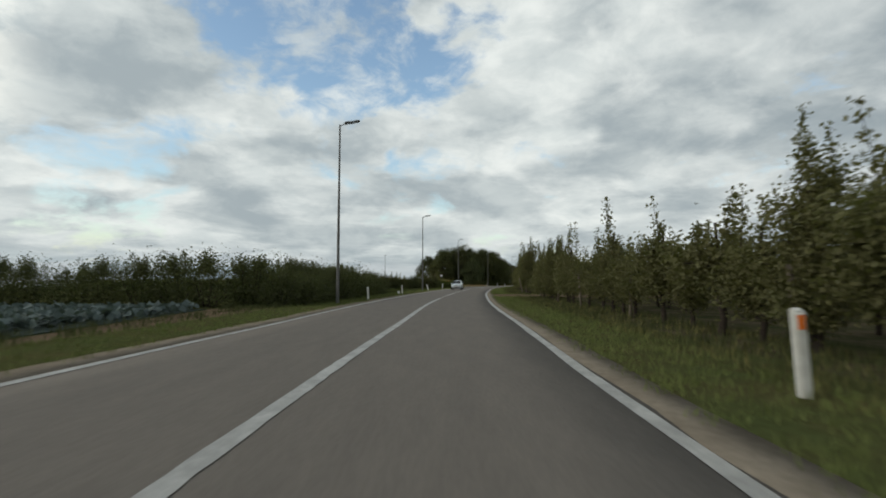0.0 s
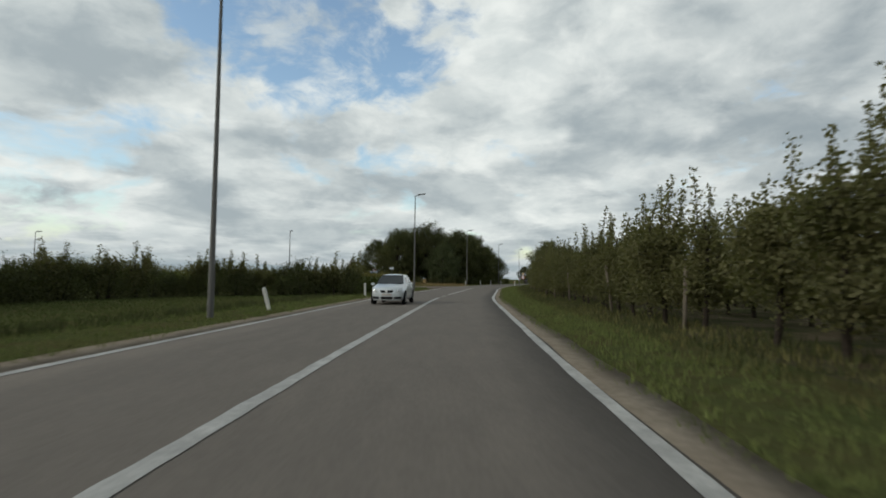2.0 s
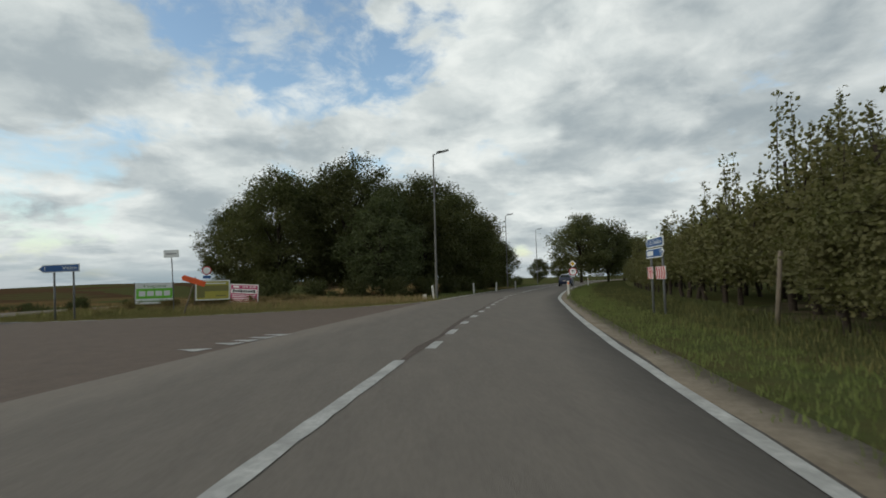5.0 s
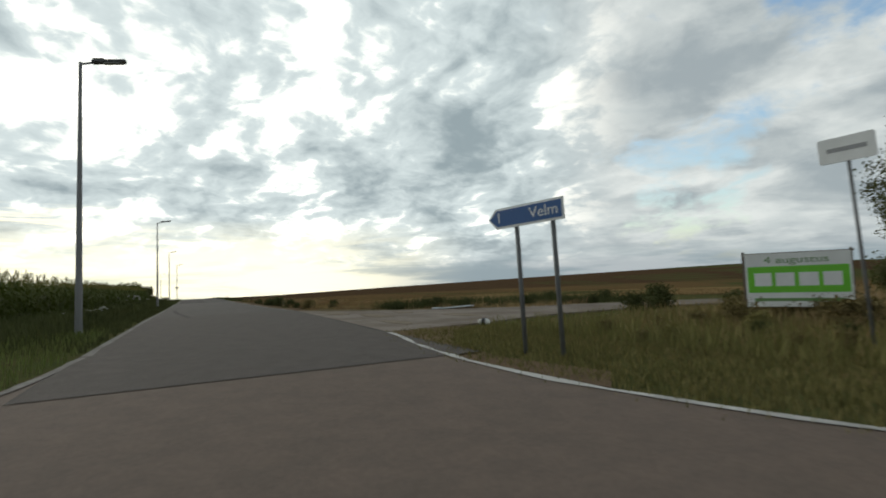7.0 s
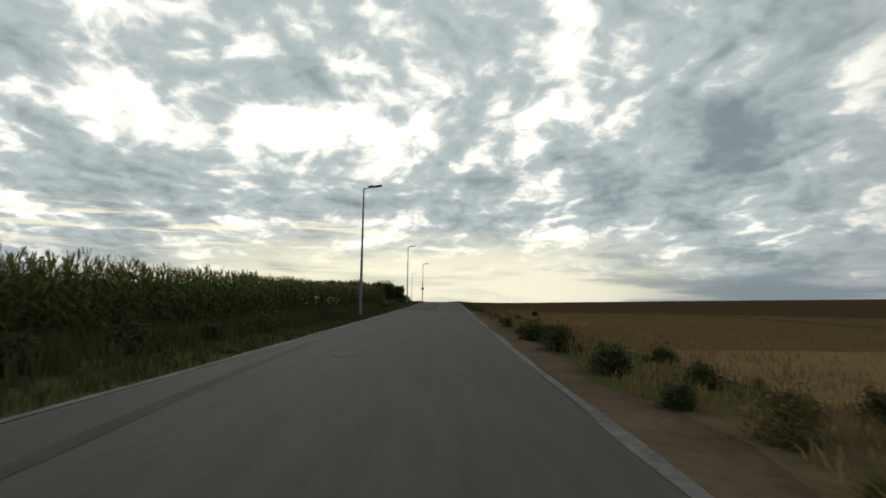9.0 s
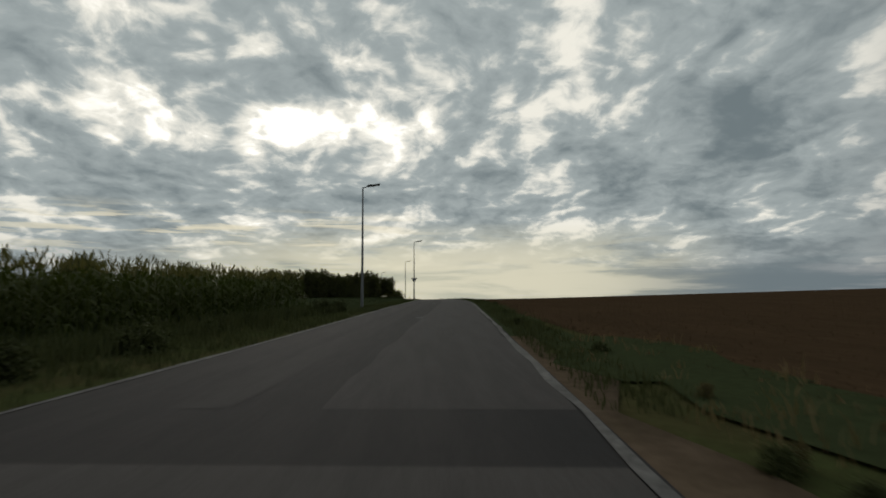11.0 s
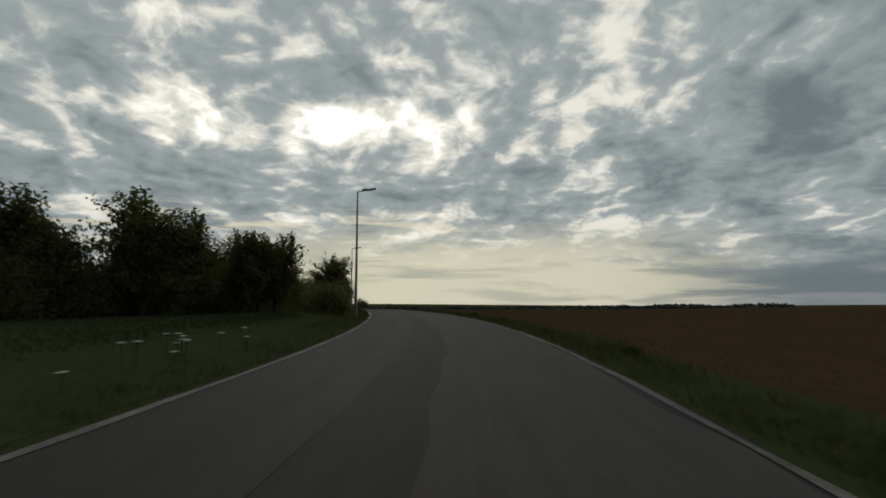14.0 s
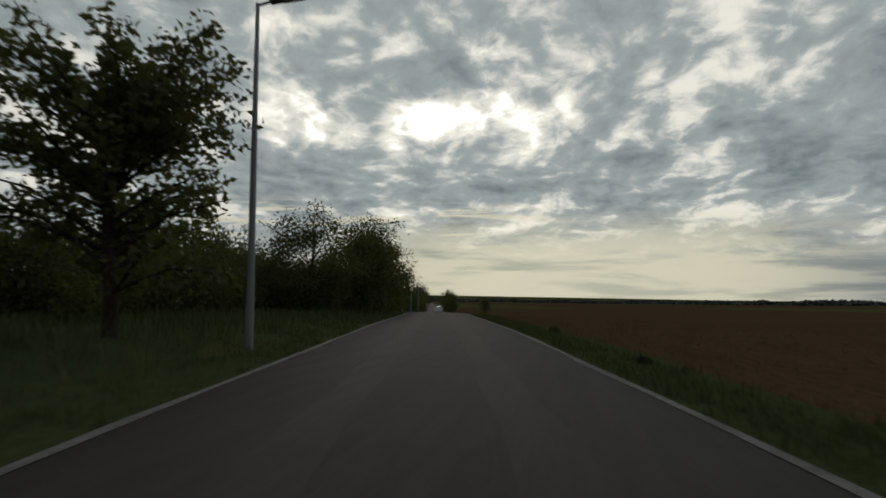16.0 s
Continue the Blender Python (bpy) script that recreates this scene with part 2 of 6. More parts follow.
M_PATCH = material("asphalt_patch", (0.15, 0.122, 0.105), 0.9, 0.3, 20, 0.4, 90)
M_PALE_PATCH = material("worn_pale_patch", (0.17, 0.163, 0.155), 0.9, 0.35, 14, 0.3, 90, second=(0.115, 0.11, 0.105))
M_TYRE_TRACK = material("polished_wheel_track", (0.072, 0.064, 0.059), 0.8, 0.22, 24, 0.2, 120, second=(0.06, 0.053, 0.049), stretch=(0.1, 1, 1))
M_LAY_WEST = material("asphalt_lay_west", (0.096, 0.085, 0.079), 0.8, 0.2, 30, 0.35, 120, second=(0.080, 0.071, 0.066), spread=0.4, stretch=(0.12, 1, 1))
M_LAY = material("asphalt_lay", (0.116, 0.102, 0.094), 0.8, 0.2, 30, 0.35, 120, second=(0.095, 0.085, 0.078), spread=0.4, stretch=(0.12, 1, 1))
M_LINE = material("road_paint", (0.55, 0.54, 0.51), 0.7, 0.45, 16, 0.2, 80, second=(0.35, 0.34, 0.32), spread=0.4)
M_LINE_WORN = material("worn_edge_paint", (0.27, 0.255, 0.235), 0.8, 0.6, 10, 0.3, 60, second=(0.14, 0.13, 0.12), spread=0.5)
M_GUTTER = material("sandy_gravel", (0.285, 0.245, 0.195), 0.95, 0.4, 10, 0.6, 60, second=(0.205, 0.172, 0.134))
M_CONCRETE = material("concrete_track", (0.245, 0.212, 0.18), 0.9, 0.35, 5, 0.3, 60, second=(0.165, 0.135, 0.108), spread=0.3)
M_GROUND = material("verge_grass", (0.08, 0.098, 0.036), 0.95, 0.5, 7, 0.6, 30, second=(0.1, 0.09, 0.04), spread=0.4)
M_MEADOW = material("meadow_grass", (0.066, 0.08, 0.037), 0.95, 0.45, 6, 0.6, 30, second=(0.06, 0.072, 0.034), spread=0.4)
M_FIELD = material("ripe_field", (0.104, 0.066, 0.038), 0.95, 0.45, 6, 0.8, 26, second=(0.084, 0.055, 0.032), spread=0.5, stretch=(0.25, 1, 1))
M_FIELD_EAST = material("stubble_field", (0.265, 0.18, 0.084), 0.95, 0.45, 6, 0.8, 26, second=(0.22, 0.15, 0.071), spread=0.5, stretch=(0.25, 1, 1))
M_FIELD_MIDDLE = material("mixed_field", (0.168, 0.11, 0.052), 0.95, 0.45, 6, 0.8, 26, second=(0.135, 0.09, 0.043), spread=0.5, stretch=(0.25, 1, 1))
M_DIRT = material("dirt_track", (0.215, 0.152, 0.104), 0.95, 0.4, 6, 0.7, 30, second=(0.135, 0.1, 0.066))
M_STUBBLE = material("dry_stubble", (0.20, 0.148, 0.088), 0.95, 0.45, 8, 0.8, 30, second=(0.105, 0.09, 0.045))
M_SOIL = material("orchard_soil", (0.15, 0.115, 0.08), 0.95, 0.5, 6, 0.7, 26, second=(0.06, 0.068, 0.03), spread=0.4)
M_CABBAGE_SOIL = material("cabbage_bed", (0.052, 0.070, 0.064), 0.9, 0.5, 7, 0.8, 20, second=(0.038, 0.052, 0.046))
M_BARK = material("bark", (0.075, 0.06, 0.047), 0.9, 0.5, 14, 0.9, 40)
M_WOOD_STAKE = material("weathered_stake", (0.24, 0.20, 0.155), 0.9, 0.4, 12, 0.6, 50, stretch=(1, 1, 0.15))
M_LEAF_GROVE = material("leaf_grove", (0.088, 0.098, 0.044), 0.55, 0.3, 1.2, random=0.35, translucent=0.25, second=(0.105, 0.104, 0.046))
M_LEAF_PALE = material("leaf_willow", (0.10, 0.115, 0.058), 0.6, 0.3, 1.2, random=0.35, translucent=0.25)
M_LEAF_PEAR = material("leaf_pear", (0.132, 0.136, 0.064), 0.6, 0.3, 2.0, random=0.18, translucent=0.3, second=(0.155, 0.138, 0.066))
M_LEAF_HEDGE = material("leaf_hedge", (0.09, 0.102, 0.048), 0.65, 0.3, 1.5, random=0.26, translucent=0.25, second=(0.106, 0.108, 0.048))
# lighter than the other hedge leaf: a hazy veil over its darks is in the colour
M_LEAF_FIELD = material("leaf_field_hedge", (0.118, 0.122, 0.060), 0.65, 0.3, 1.5, random=0.26, translucent=0.4, second=(0.115, 0.108, 0.055))
M_CORN = material("corn_leaf", (0.076, 0.094, 0.027), 0.8, 0.3, 2.0, random=0.28, translucent=0.24, second=(0.075, 0.084, 0.028))
M_TASSEL = material("corn_tassel", (0.19, 0.165, 0.075), 0.8, 0.3, 5, random=0.3, translucent=0.3)
M_BLADE = material("grass_blade", (0.135, 0.168, 0.052), 0.8, 0.3, 1.0, random=0.4, translucent=0.06, second=(0.15, 0.165, 0.06))
M_BLADE_LANE = material("lane_grass_blade", (0.098, 0.11, 0.047), 0.8, 0.3, 1.0, random=0.4, translucent=0.06, second=(0.076, 0.078, 0.031))
M_BLADE_MEADOW = material("meadow_grass_blade", (0.064, 0.082, 0.034), 0.8, 0.3, 1.0, random=0.4, translucent=0.05, second=(0.064, 0.074, 0.032))
M_BLADE_LAWN = material("lawn_grass_blade", (0.088, 0.118, 0.036), 0.8, 0.3, 1.0, random=0.3, translucent=0.06, second=(0.105, 0.115, 0.04))
M_BLADE_DRY = material("dry_grass_blade", (0.4, 0.28, 0.155), 0.7, 0.3, 1.0, random=0.4, translucent=0.1, second=(0.24, 0.175, 0.085))
M_BLADE_RUSSET = material("russet_grass_blade", (0.32, 0.2, 0.115), 0.7, 0.3, 1.0, random=0.4, translucent=0.1, second=(0.24, 0.15, 0.085))
M_WEED = material("weed_leaf", (0.095, 0.105, 0.042), 0.8, 0.3, 2.0, random=0.4, translucent=0.06)
M_WEED_DRY = material("withered_weed_leaf", (0.20, 0.150, 0.070), 0.8, 0.3, 2.0, random=0.4, translucent=0.1, second=(0.14, 0.125, 0.055))
M_BLADE_JUNCTION = material("junction_grass_blade", (0.235, 0.21, 0.084), 0.8, 0.3, 1.0, random=0.4, translucent=0.08, second=(0.255, 0.21, 0.092))
M_OLIVE_GRASS = material("olive_grass_blade", (0.23, 0.195, 0.078), 0.8, 0.3, 1.0, random=0.4, translucent=0.06, second=(0.175, 0.17, 0.066))
M_FLOWER = material("white_umbel", (0.55, 0.55, 0.48), 0.8, 0.2, 8)
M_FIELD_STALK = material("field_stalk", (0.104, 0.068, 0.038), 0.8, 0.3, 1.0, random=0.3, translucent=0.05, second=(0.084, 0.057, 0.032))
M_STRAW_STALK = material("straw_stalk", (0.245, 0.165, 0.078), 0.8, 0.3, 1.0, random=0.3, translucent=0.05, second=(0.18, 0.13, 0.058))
M_CABBAGE = material("cabbage_leaf", (0.135, 0.17, 0.165), 0.5, 0.3, 3.0, random=0.35, translucent=0.1)
M_STEEL = material("galvanised_steel", (0.16, 0.165, 0.165), 0.6, 0.3, 6, metal=0.1)
M_LAMP_POLE = material("painted_lamp_pole", (0.16, 0.155, 0.145), 0.7, 0.3, 5, metal=0.0, stretch=(1, 1, 0.2))
M_LANE_POLE = material("galvanised_lamp_pole", (0.27, 0.27, 0.275), 0.6, 0.25, 5, metal=0.15, stretch=(1, 1, 0.2))
M_LAMP_HEAD = material("lamp_housing", (0.15, 0.15, 0.147), 0.5, 0.2, 6, metal=0.3)
M_LAMP_GLASS = material("lamp_glass", (0.42, 0.43, 0.42), 0.2, 0.1, 6)
M_POST = material("white_post_plastic", (0.72, 0.71, 0.67), 0.5, 0.25, 7, second=(0.55, 0.53, 0.47))
M_ORANGE = material("orange_reflector", (0.85, 0.20, 0.03), 0.35, 0.15, 20)
M_WHITE = material("white_sheet", (0.84, 0.85, 0.83), 0.5, 0.12, 5)
M_SIGN_BACK = material("sign_back_grey", (0.36, 0.36, 0.36), 0.5, 0.2, 5, metal=0.4)
M_BLUE = material("sign_blue", (0.025, 0.105, 0.30), 0.4, 0.15, 6)
M_GREEN = material("banner_green", (0.18, 0.6, 0.04), 0.5, 0.12, 5)
M_GREEN_INK = material("banner_green_ink", (0.16, 0.30, 0.10), 0.5, 0.1, 5)
M_PINK = material("banner_magenta", (0.42, 0.028, 0.12), 0.5, 0.15, 5)
M_INK = material("black_ink", (0.02, 0.02, 0.022), 0.5, 0.2, 6)
M_YELLOW = material("banner_yellow", (0.50, 0.43, 0.06), 0.5, 0.2, 4, second=(0.36, 0.34, 0.07))
M_OLIVE = material("banner_olive_print", (0.16, 0.15, 0.05), 0.5, 0.4, 4, second=(0.26, 0.24, 0.07))
M_BOARD_ORANGE = material("orange_board", (0.85, 0.12, 0.02), 0.5, 0.2, 5)
M_RED = material("sign_red", (0.50, 0.025, 0.025), 0.4, 0.12, 6)
M_SIGN_YELLOW = material("sign_yellow", (0.7, 0.42, 0.02), 0.4, 0.1, 6)
M_CHROME = material("chrome", (0.7, 0.7, 0.7), 0.15, 0.05, 5, metal=1.0)
M_RUBBER = material("tyre_rubber", (0.02, 0.02, 0.02), 0.8, 0.3, 12)
M_GLASS_DARK = material("car_glass", (0.02, 0.024, 0.026), 0.06, 0.1, 4, coat=0.5)
M_PLASTIC = material("dark_plastic", (0.018, 0.018, 0.02), 0.85, 0.2, 10)
M_SILVER = material("silver_paint", (0.66, 0.70, 0.72), 0.28, 0.05, 3, metal=0.35, coat=0.8)
M_NAVY = material("dark_blue_paint", (0.022, 0.032, 0.075), 0.3, 0.1, 3, metal=0.2, coat=0.6)
M_CAR_WHITE = material("white_paint", (0.7, 0.7, 0.69), 0.3, 0.06, 3, coat=0.5)
M_PALE_PLATE = material("pale_plate", (0.62, 0.56, 0.52), 0.5, 0.1, 8)
M_PALE_BOARD = material("pale_board", (0.50, 0.55, 0.58), 0.5, 0.25, 5)
M_HEADLAMP = material("headlamp_glass", (0.62, 0.65, 0.66), 0.1, 0.1, 10, coat=0.6)
M_TAIL = material("tail_lamp_red", (0.30, 0.012, 0.012), 0.2, 0.1, 10, coat=0.5)
# the haze over the distance is put into this paler wood colour
M_FAR_WOOD = material("far_wood_hazed", (0.12, 0.14, 0.13), 0.9, 0.4, 0.6)

from mathutils.bvhtree import BVHTree

# ---- tools for building ----
def part(name, bm, mat, parent=None, label="", kind="", smooth=False):
    """Links a bmesh as one mesh object, under a thing or a part where one is given."""
    me = bpy.data.meshes.new(name)
    bm.to_mesh(me)
    bm.free()
    return mesh_part(name, me, mat, parent, label, kind, smooth)


def mesh_part(name, me, mat, parent=None, label="", kind="", smooth=False):
    for one in (mat if isinstance(mat, (list, tuple)) else [mat]):
        me.materials.append(one)
    if smooth:
        for p in me.polygons:
            p.use_smooth = True
    ob = new(name, me)
    if parent:
        ob.parent = parent
    return tagged(ob, label=label, kind=kind)


def raw(name, verts, faces):
    me = bpy.data.meshes.new(name)
    me.from_pydata(verts, [], faces)
    me.update()
    return me


def arrays(name, verts, faces, slots=None):
    """A mesh from numpy arrays of vertices and equal-sized faces."""
    me = bpy.data.meshes.new(name)
    verts, faces = np.asarray(verts, np.float32), np.asarray(faces, np.int32)
    me.vertices.add(len(verts))
    me.vertices.foreach_set("co", verts.ravel())
    k = faces.shape[1]
    me.loops.add(faces.size)
    me.loops.foreach_set("vertex_index", faces.ravel())
    me.polygons.add(len(faces))
    me.polygons.foreach_set("loop_start", np.arange(0, faces.size, k, dtype=np.int32))
    if slots is not None:
        me.polygons.foreach_set("material_index", np.asarray(slots, np.int32))
    me.update(calc_edges=True)
    return me


def thing(name, label, category, group="", kind=""):
    return tagged(new(name), label, category, group, kind)


def box(bm, size, at=(0, 0, 0), bevel=0.0, turn=None):
    """A block of the given size, centred at a place, with its edges rounded."""
    r = bmesh.ops.create_cube(bm, size=1.0)
    bmesh.ops.scale(bm, vec=size, verts=r["verts"])
    if bevel:
        edges = list({e for v in r["verts"] for e in v.link_edges})
        out = bmesh.ops.bevel(bm, geom=edges, offset=bevel, segments=2, affect="EDGES")
        r["verts"] = list({v for f in out["faces"] for v in f.verts} | {v for v in r["verts"] if v.is_valid})
    if turn:
        bmesh.ops.rotate(bm, verts=r["verts"], cent=(0, 0, 0), matrix=turn)
    bmesh.ops.translate(bm, verts=r["verts"], vec=at)
    return bm


def rod(bm, a, b, ra, rb=None, sides=10):
    """A tapered round bar from a to b."""
    a, b = Vector(a), Vector(b)
    rb = ra if rb is None else rb
    r = bmesh.ops.create_cone(bm, cap_ends=True, segments=sides, radius1=ra, radius2=rb, depth=(b - a).length)
    m = Matrix.Translation((a + b) / 2) @ (b - a).to_track_quat("Z", "Y").to_matrix().to_4x4()
    bmesh.ops.transform(bm, matrix=m, verts=r["verts"])
    return bm


def plate(bm, outline, thick, bevel=0.0):
    """A flat panel in the xz plane, facing -y, from its outline; thick goes to +y."""
    front = [bm.verts.new((x, 0, z)) for x, z in outline]
    back = [bm.verts.new((x, thick, z)) for x, z in outline]
    bm.faces.new(front)
    bm.faces.new(back[::-1])
    for i in range(len(outline)):
        j = (i + 1) % len(outline)
        bm.faces.new((front[j], front[i], back[i], back[j]))
    bmesh.ops.recalc_face_normals(bm, faces=bm.faces)
    return bm


def rect(w, h, x=0.0, z=0.0, r=0.0):
    """A rectangle's outline round (x, z), its corners cut by r."""
    if not r:
        return [(x - w / 2, z - h / 2), (x + w / 2, z - h / 2), (x + w / 2, z + h / 2), (x - w / 2, z + h / 2)]
    out = []
    for cx, cz, a0 in ((w / 2 - r, -h / 2 + r, -90), (w / 2 - r, h / 2 - r, 0), (-w / 2 + r, h / 2 - r, 90), (-w / 2 + r, -h / 2 + r, 180)):
        out += [(x + cx + r * math.cos(radians(a0 + a)), z + cz + r * math.sin(radians(a0 + a))) for a in (0, 30, 60, 90)]
    return out


def words(text, height, mat, parent, at, label="", wide=None):
    """Raised lettering on a panel that faces -y."""
    curve = bpy.data.curves.new("lettering", "FONT")
    curve.body, curve.size, curve.extrude, curve.align_x, curve.align_y = text, height, 0.002, "CENTER", "CENTER"
    ob = bpy.data.objects.new("lettering", curve)
    scene.collection.objects.link(ob)
    bpy.context.view_layer.update()
    me = bpy.data.meshes.new_from_object(ob.evaluated_get(bpy.context.evaluated_depsgraph_get()))
    bpy.data.objects.remove(ob)
    co = np.empty(len(me.vertices) * 3, np.float32)
    me.vertices.foreach_get("co", co)
    co = co.reshape(-1, 3)
    w = co[:, 0].max() - co[:, 0].min()
    s = (wide / w) if wide else 1.0
    flat = np.stack([co[:, 0] * s + at[0], -co[:, 2] + at[1], co[:, 1] + at[2]], 1)
    me.vertices.foreach_set("co", flat.ravel().astype(np.float32))
    me.materials.clear()
    return mesh_part("lettering", me, mat, parent, label)


# ---- the lie of the land ----
FALL_X = [20, 28, 46, 67, 89, 101, 114, 127, 141, 155, 168, 181, 200, 230, 270, 320, 500, 1000, 2200]
FALL_Z = [0, -0.14, -0.34, -0.53, -0.66, -0.81, -1.0, -1.31, -1.67, -2.11, -2.62, -3.2, -4.1, -5.9, -9.0, -13, -22, -48, -105]


def land(x, y):
    """The height of the ground: level round the junction, falling away to the west."""
    e = -(x + 0.35 * np.maximum(np.asarray(y) - 140, 0))
    rise = np.clip((np.asarray(y) - 150) * 0.022, 0, 3.6) * np.exp(-(((np.asarray(x) + 112) / 48) ** 2))
    south = np.interp(-np.asarray(x), [0, 95, 120, 141, 160, 192, 230], [127.4, 132.5, 133.2, 133.05, 130.4, 123.0, 113.2]) - np.asarray(y)
    t = np.clip((south - 4.4) / 2.4, 0, 1)
    bank = 0.34 * t * t * (3 - 2 * t) * np.exp(-(((np.asarray(x) + 155) / 44) ** 6))
    w = np.clip((-np.asarray(x) - 2) / 20, 0, 1) * np.clip((np.asarray(x) + 80) / 35, 0, 1)
    dip = -0.028 * np.clip(np.asarray(y) - 152, 0, 300) * w * w * (3 - 2 * w)
    return np.interp(e, FALL_X, FALL_Z) + rise + bank + dip


def spline(points, step):
    """A smooth line through points of the plan, sampled about every step metres."""
    p = np.array(points, float)
    p = np.vstack([2 * p[0] - p[1], p, 2 * p[-1] - p[-2]])
    out = []
    for i in range(1, len(p) - 2):
        n = max(1, int(np.hypot(*(p[i + 1] - p[i])) / step))
        for k in range(n):
            t = k / n
            a, b, c, d = p[i - 1], p[i], p[i + 1], p[i + 2]
            out.append(0.5 * (2 * b + (c - a) * t + (2 * a - 5 * b + 4 * c - d) * t * t + (3 * b - a - 3 * c + d) * t**3))
    out.append(p[-2])
    return np.array(out)


def sides(line):
    """Unit vectors to the right of a line of the plan."""
    d = np.gradient(line, axis=0)
    d /= np.hypot(d[:, 0], d[:, 1])[:, None]
    return np.stack([d[:, 1], -d[:, 0]], 1)


def ribbon(name, line, left, right, lift, mat, label="", kind="structure", cuts=1, skirt=0.12, parent=None, uneven=0.0):
    """A strip along a line, from left to right of it (metres, right is positive), lying lift above the land, with a skirt down its edges."""
    n = sides(line)
    rnd = np.random.RandomState(len(line) + int(abs(left) * 100))
    wob = lambda: rnd.normal(0, uneven, len(line)) if uneven else 0.0
    offs = np.linspace(left, right, cuts + 1)
    cols = []
    for i, o in enumerate(offs):
        q = line + n * (o + (wob() if i in (0, cuts) else 0.0) * np.ones(len(line)))[:, None]
        cols.append(np.c_[q, land(q[:, 0], q[:, 1]) + lift])
    if skirt:
        cols.insert(0, cols[0] - (0, 0, skirt))
        cols.append(cols[-1] - (0, 0, skirt))
    v = np.stack(cols, 1).reshape(-1, 3)
    w = len(cols)
    f = [(i * w + j, i * w + j + 1, (i + 1) * w + j + 1, (i + 1) * w + j) for i in range(len(line) - 1) for j in range(w - 1)]
    me = arrays(name, v, f)
    return mesh_part(name, me, mat, parent, label, kind)


def patch(name, outline, lift, mat, step=2.0, label="", kind="structure", category=""):
    """A flat sheet on the land inside an outline of the plan."""
    bm = bmesh.new()
    vs = [bm.verts.new((x, y, 0)) for x, y in outline]
    f = bm.faces.new(vs)
    if f.normal.z < 0:
        f.normal_flip()
    xs, ys = [p[0] for p in outline], [p[1] for p in outline]
    for axis, lo, hi in ((0, min(xs), max(xs)), (1, min(ys), max(ys))):
        for c in np.arange(lo + step, hi, step):
            no = (1, 0, 0) if axis == 0 else (0, 1, 0)
            bmesh.ops.bisect_plane(bm, geom=bm.verts[:] + bm.edges[:] + bm.faces[:], plane_co=(c, c, 0), plane_no=no)
    for v in bm.verts:
        v.co.z = float(land(v.co.x, v.co.y)) + lift
    bmesh.ops.recalc_face_normals(bm, faces=bm.faces)
    if bm.faces[:] and sum(f.normal.z for f in bm.faces) < 0:
        bmesh.ops.reverse_faces(bm, faces=bm.faces)
    rim = [e for e in bm.edges if e.is_boundary]
    low = bmesh.ops.extrude_edge_only(bm, edges=rim)["geom"]
    for v in low:
        if isinstance(v, bmesh.types.BMVert):
            v.co.z -= 0.12
    return tagged(part(name, bm, mat, None, label, kind), category=category)

# ---- ground, roads, fields ----
MAIN = spline([(-1.5, -120), (-1.45, -60), (-1.4, -10), (-1.27, 4.7), (-1.0, 13.4), (-0.72, 23.5), (-0.32, 31.6), (0.55, 44.3), (1.68, 57.3), (3.0, 69.8), (4.25, 81.0), (5.55, 89.3), (7.8, 102.0), (9.25, 110.5), (11.2, 120),
               (13.5, 129.6), (16.3, 140.0), (22.2, 157.0), (29.0, 174.0), (38.5, 196), (50, 220), (65, 245), (90, 278), (140, 330), (300, 470)], 1.5)
SIDE = spline([(-4.0, 127.3), (-8, 127.5), (-19, 128.25), (-30, 128.85), (-38, 129.3), (-55, 130.25), (-73, 131.3), (-84, 131.9), (-95, 132.5), (-107.5, 132.97), (-120.5, 133.2), (-133, 133.32), (-141, 133.05), (-150, 132.05), (-160, 130.4), (-170, 128.3), (-180, 125.95), (-190, 123.5), (-198, 121.5),
               (-230, 113.2), (-300, 94.5), (-420, 62), (-700, -18)], 1.5)


def main_at(y, off=0.0):
    """A place beside the main road's centre line at the given y, off metres to its right."""
    i = int(np.argmin(abs(MAIN[:, 1] - y)))
    q = MAIN[i] + sides(MAIN)[i] * off
    return float(q[0]), float(q[1])


def side_at(x, off=0.0):
    """A place beside the side road at the given x; off metres to its right, northwards."""
    i = int(np.argmin(abs(SIDE[:, 0] - x)))
    q = SIDE[i] + sides(SIDE)[i] * off
    return float(q[0]), float(q[1])


def build_ground():
    def axis(near_lo, near_hi, lo, hi, step):
        mid = np.arange(near_lo, near_hi, step)
        k = np.array([4, 10, 20, 40, 80, 150, 300, 600, 1000, 1500, 2200.0])
        return np.unique(np.r_[near_lo - k[near_lo - k >= lo], mid, near_hi + k[near_hi + k <= hi]])
    xs, ys = axis(-330, 60, -2600, 2300, 2.5), axis(-30, 220, -2300, 2500, 2.5)
    gx, gy = np.meshgrid(xs, ys)
    z = land(gx, gy)
    v = np.stack([gx, gy, z - 0.02], -1).reshape(-1, 3)
    w = len(xs)
    f = [(r * w + c, r * w + c + 1, (r + 1) * w + c + 1, (r + 1) * w + c) for r in range(len(ys) - 1) for c in range(w - 1)]
    mesh_part("ground", arrays("ground", v, f), M_GROUND, None, "uneven green and yellowing roadside grass", "structure", True)


build_ground()

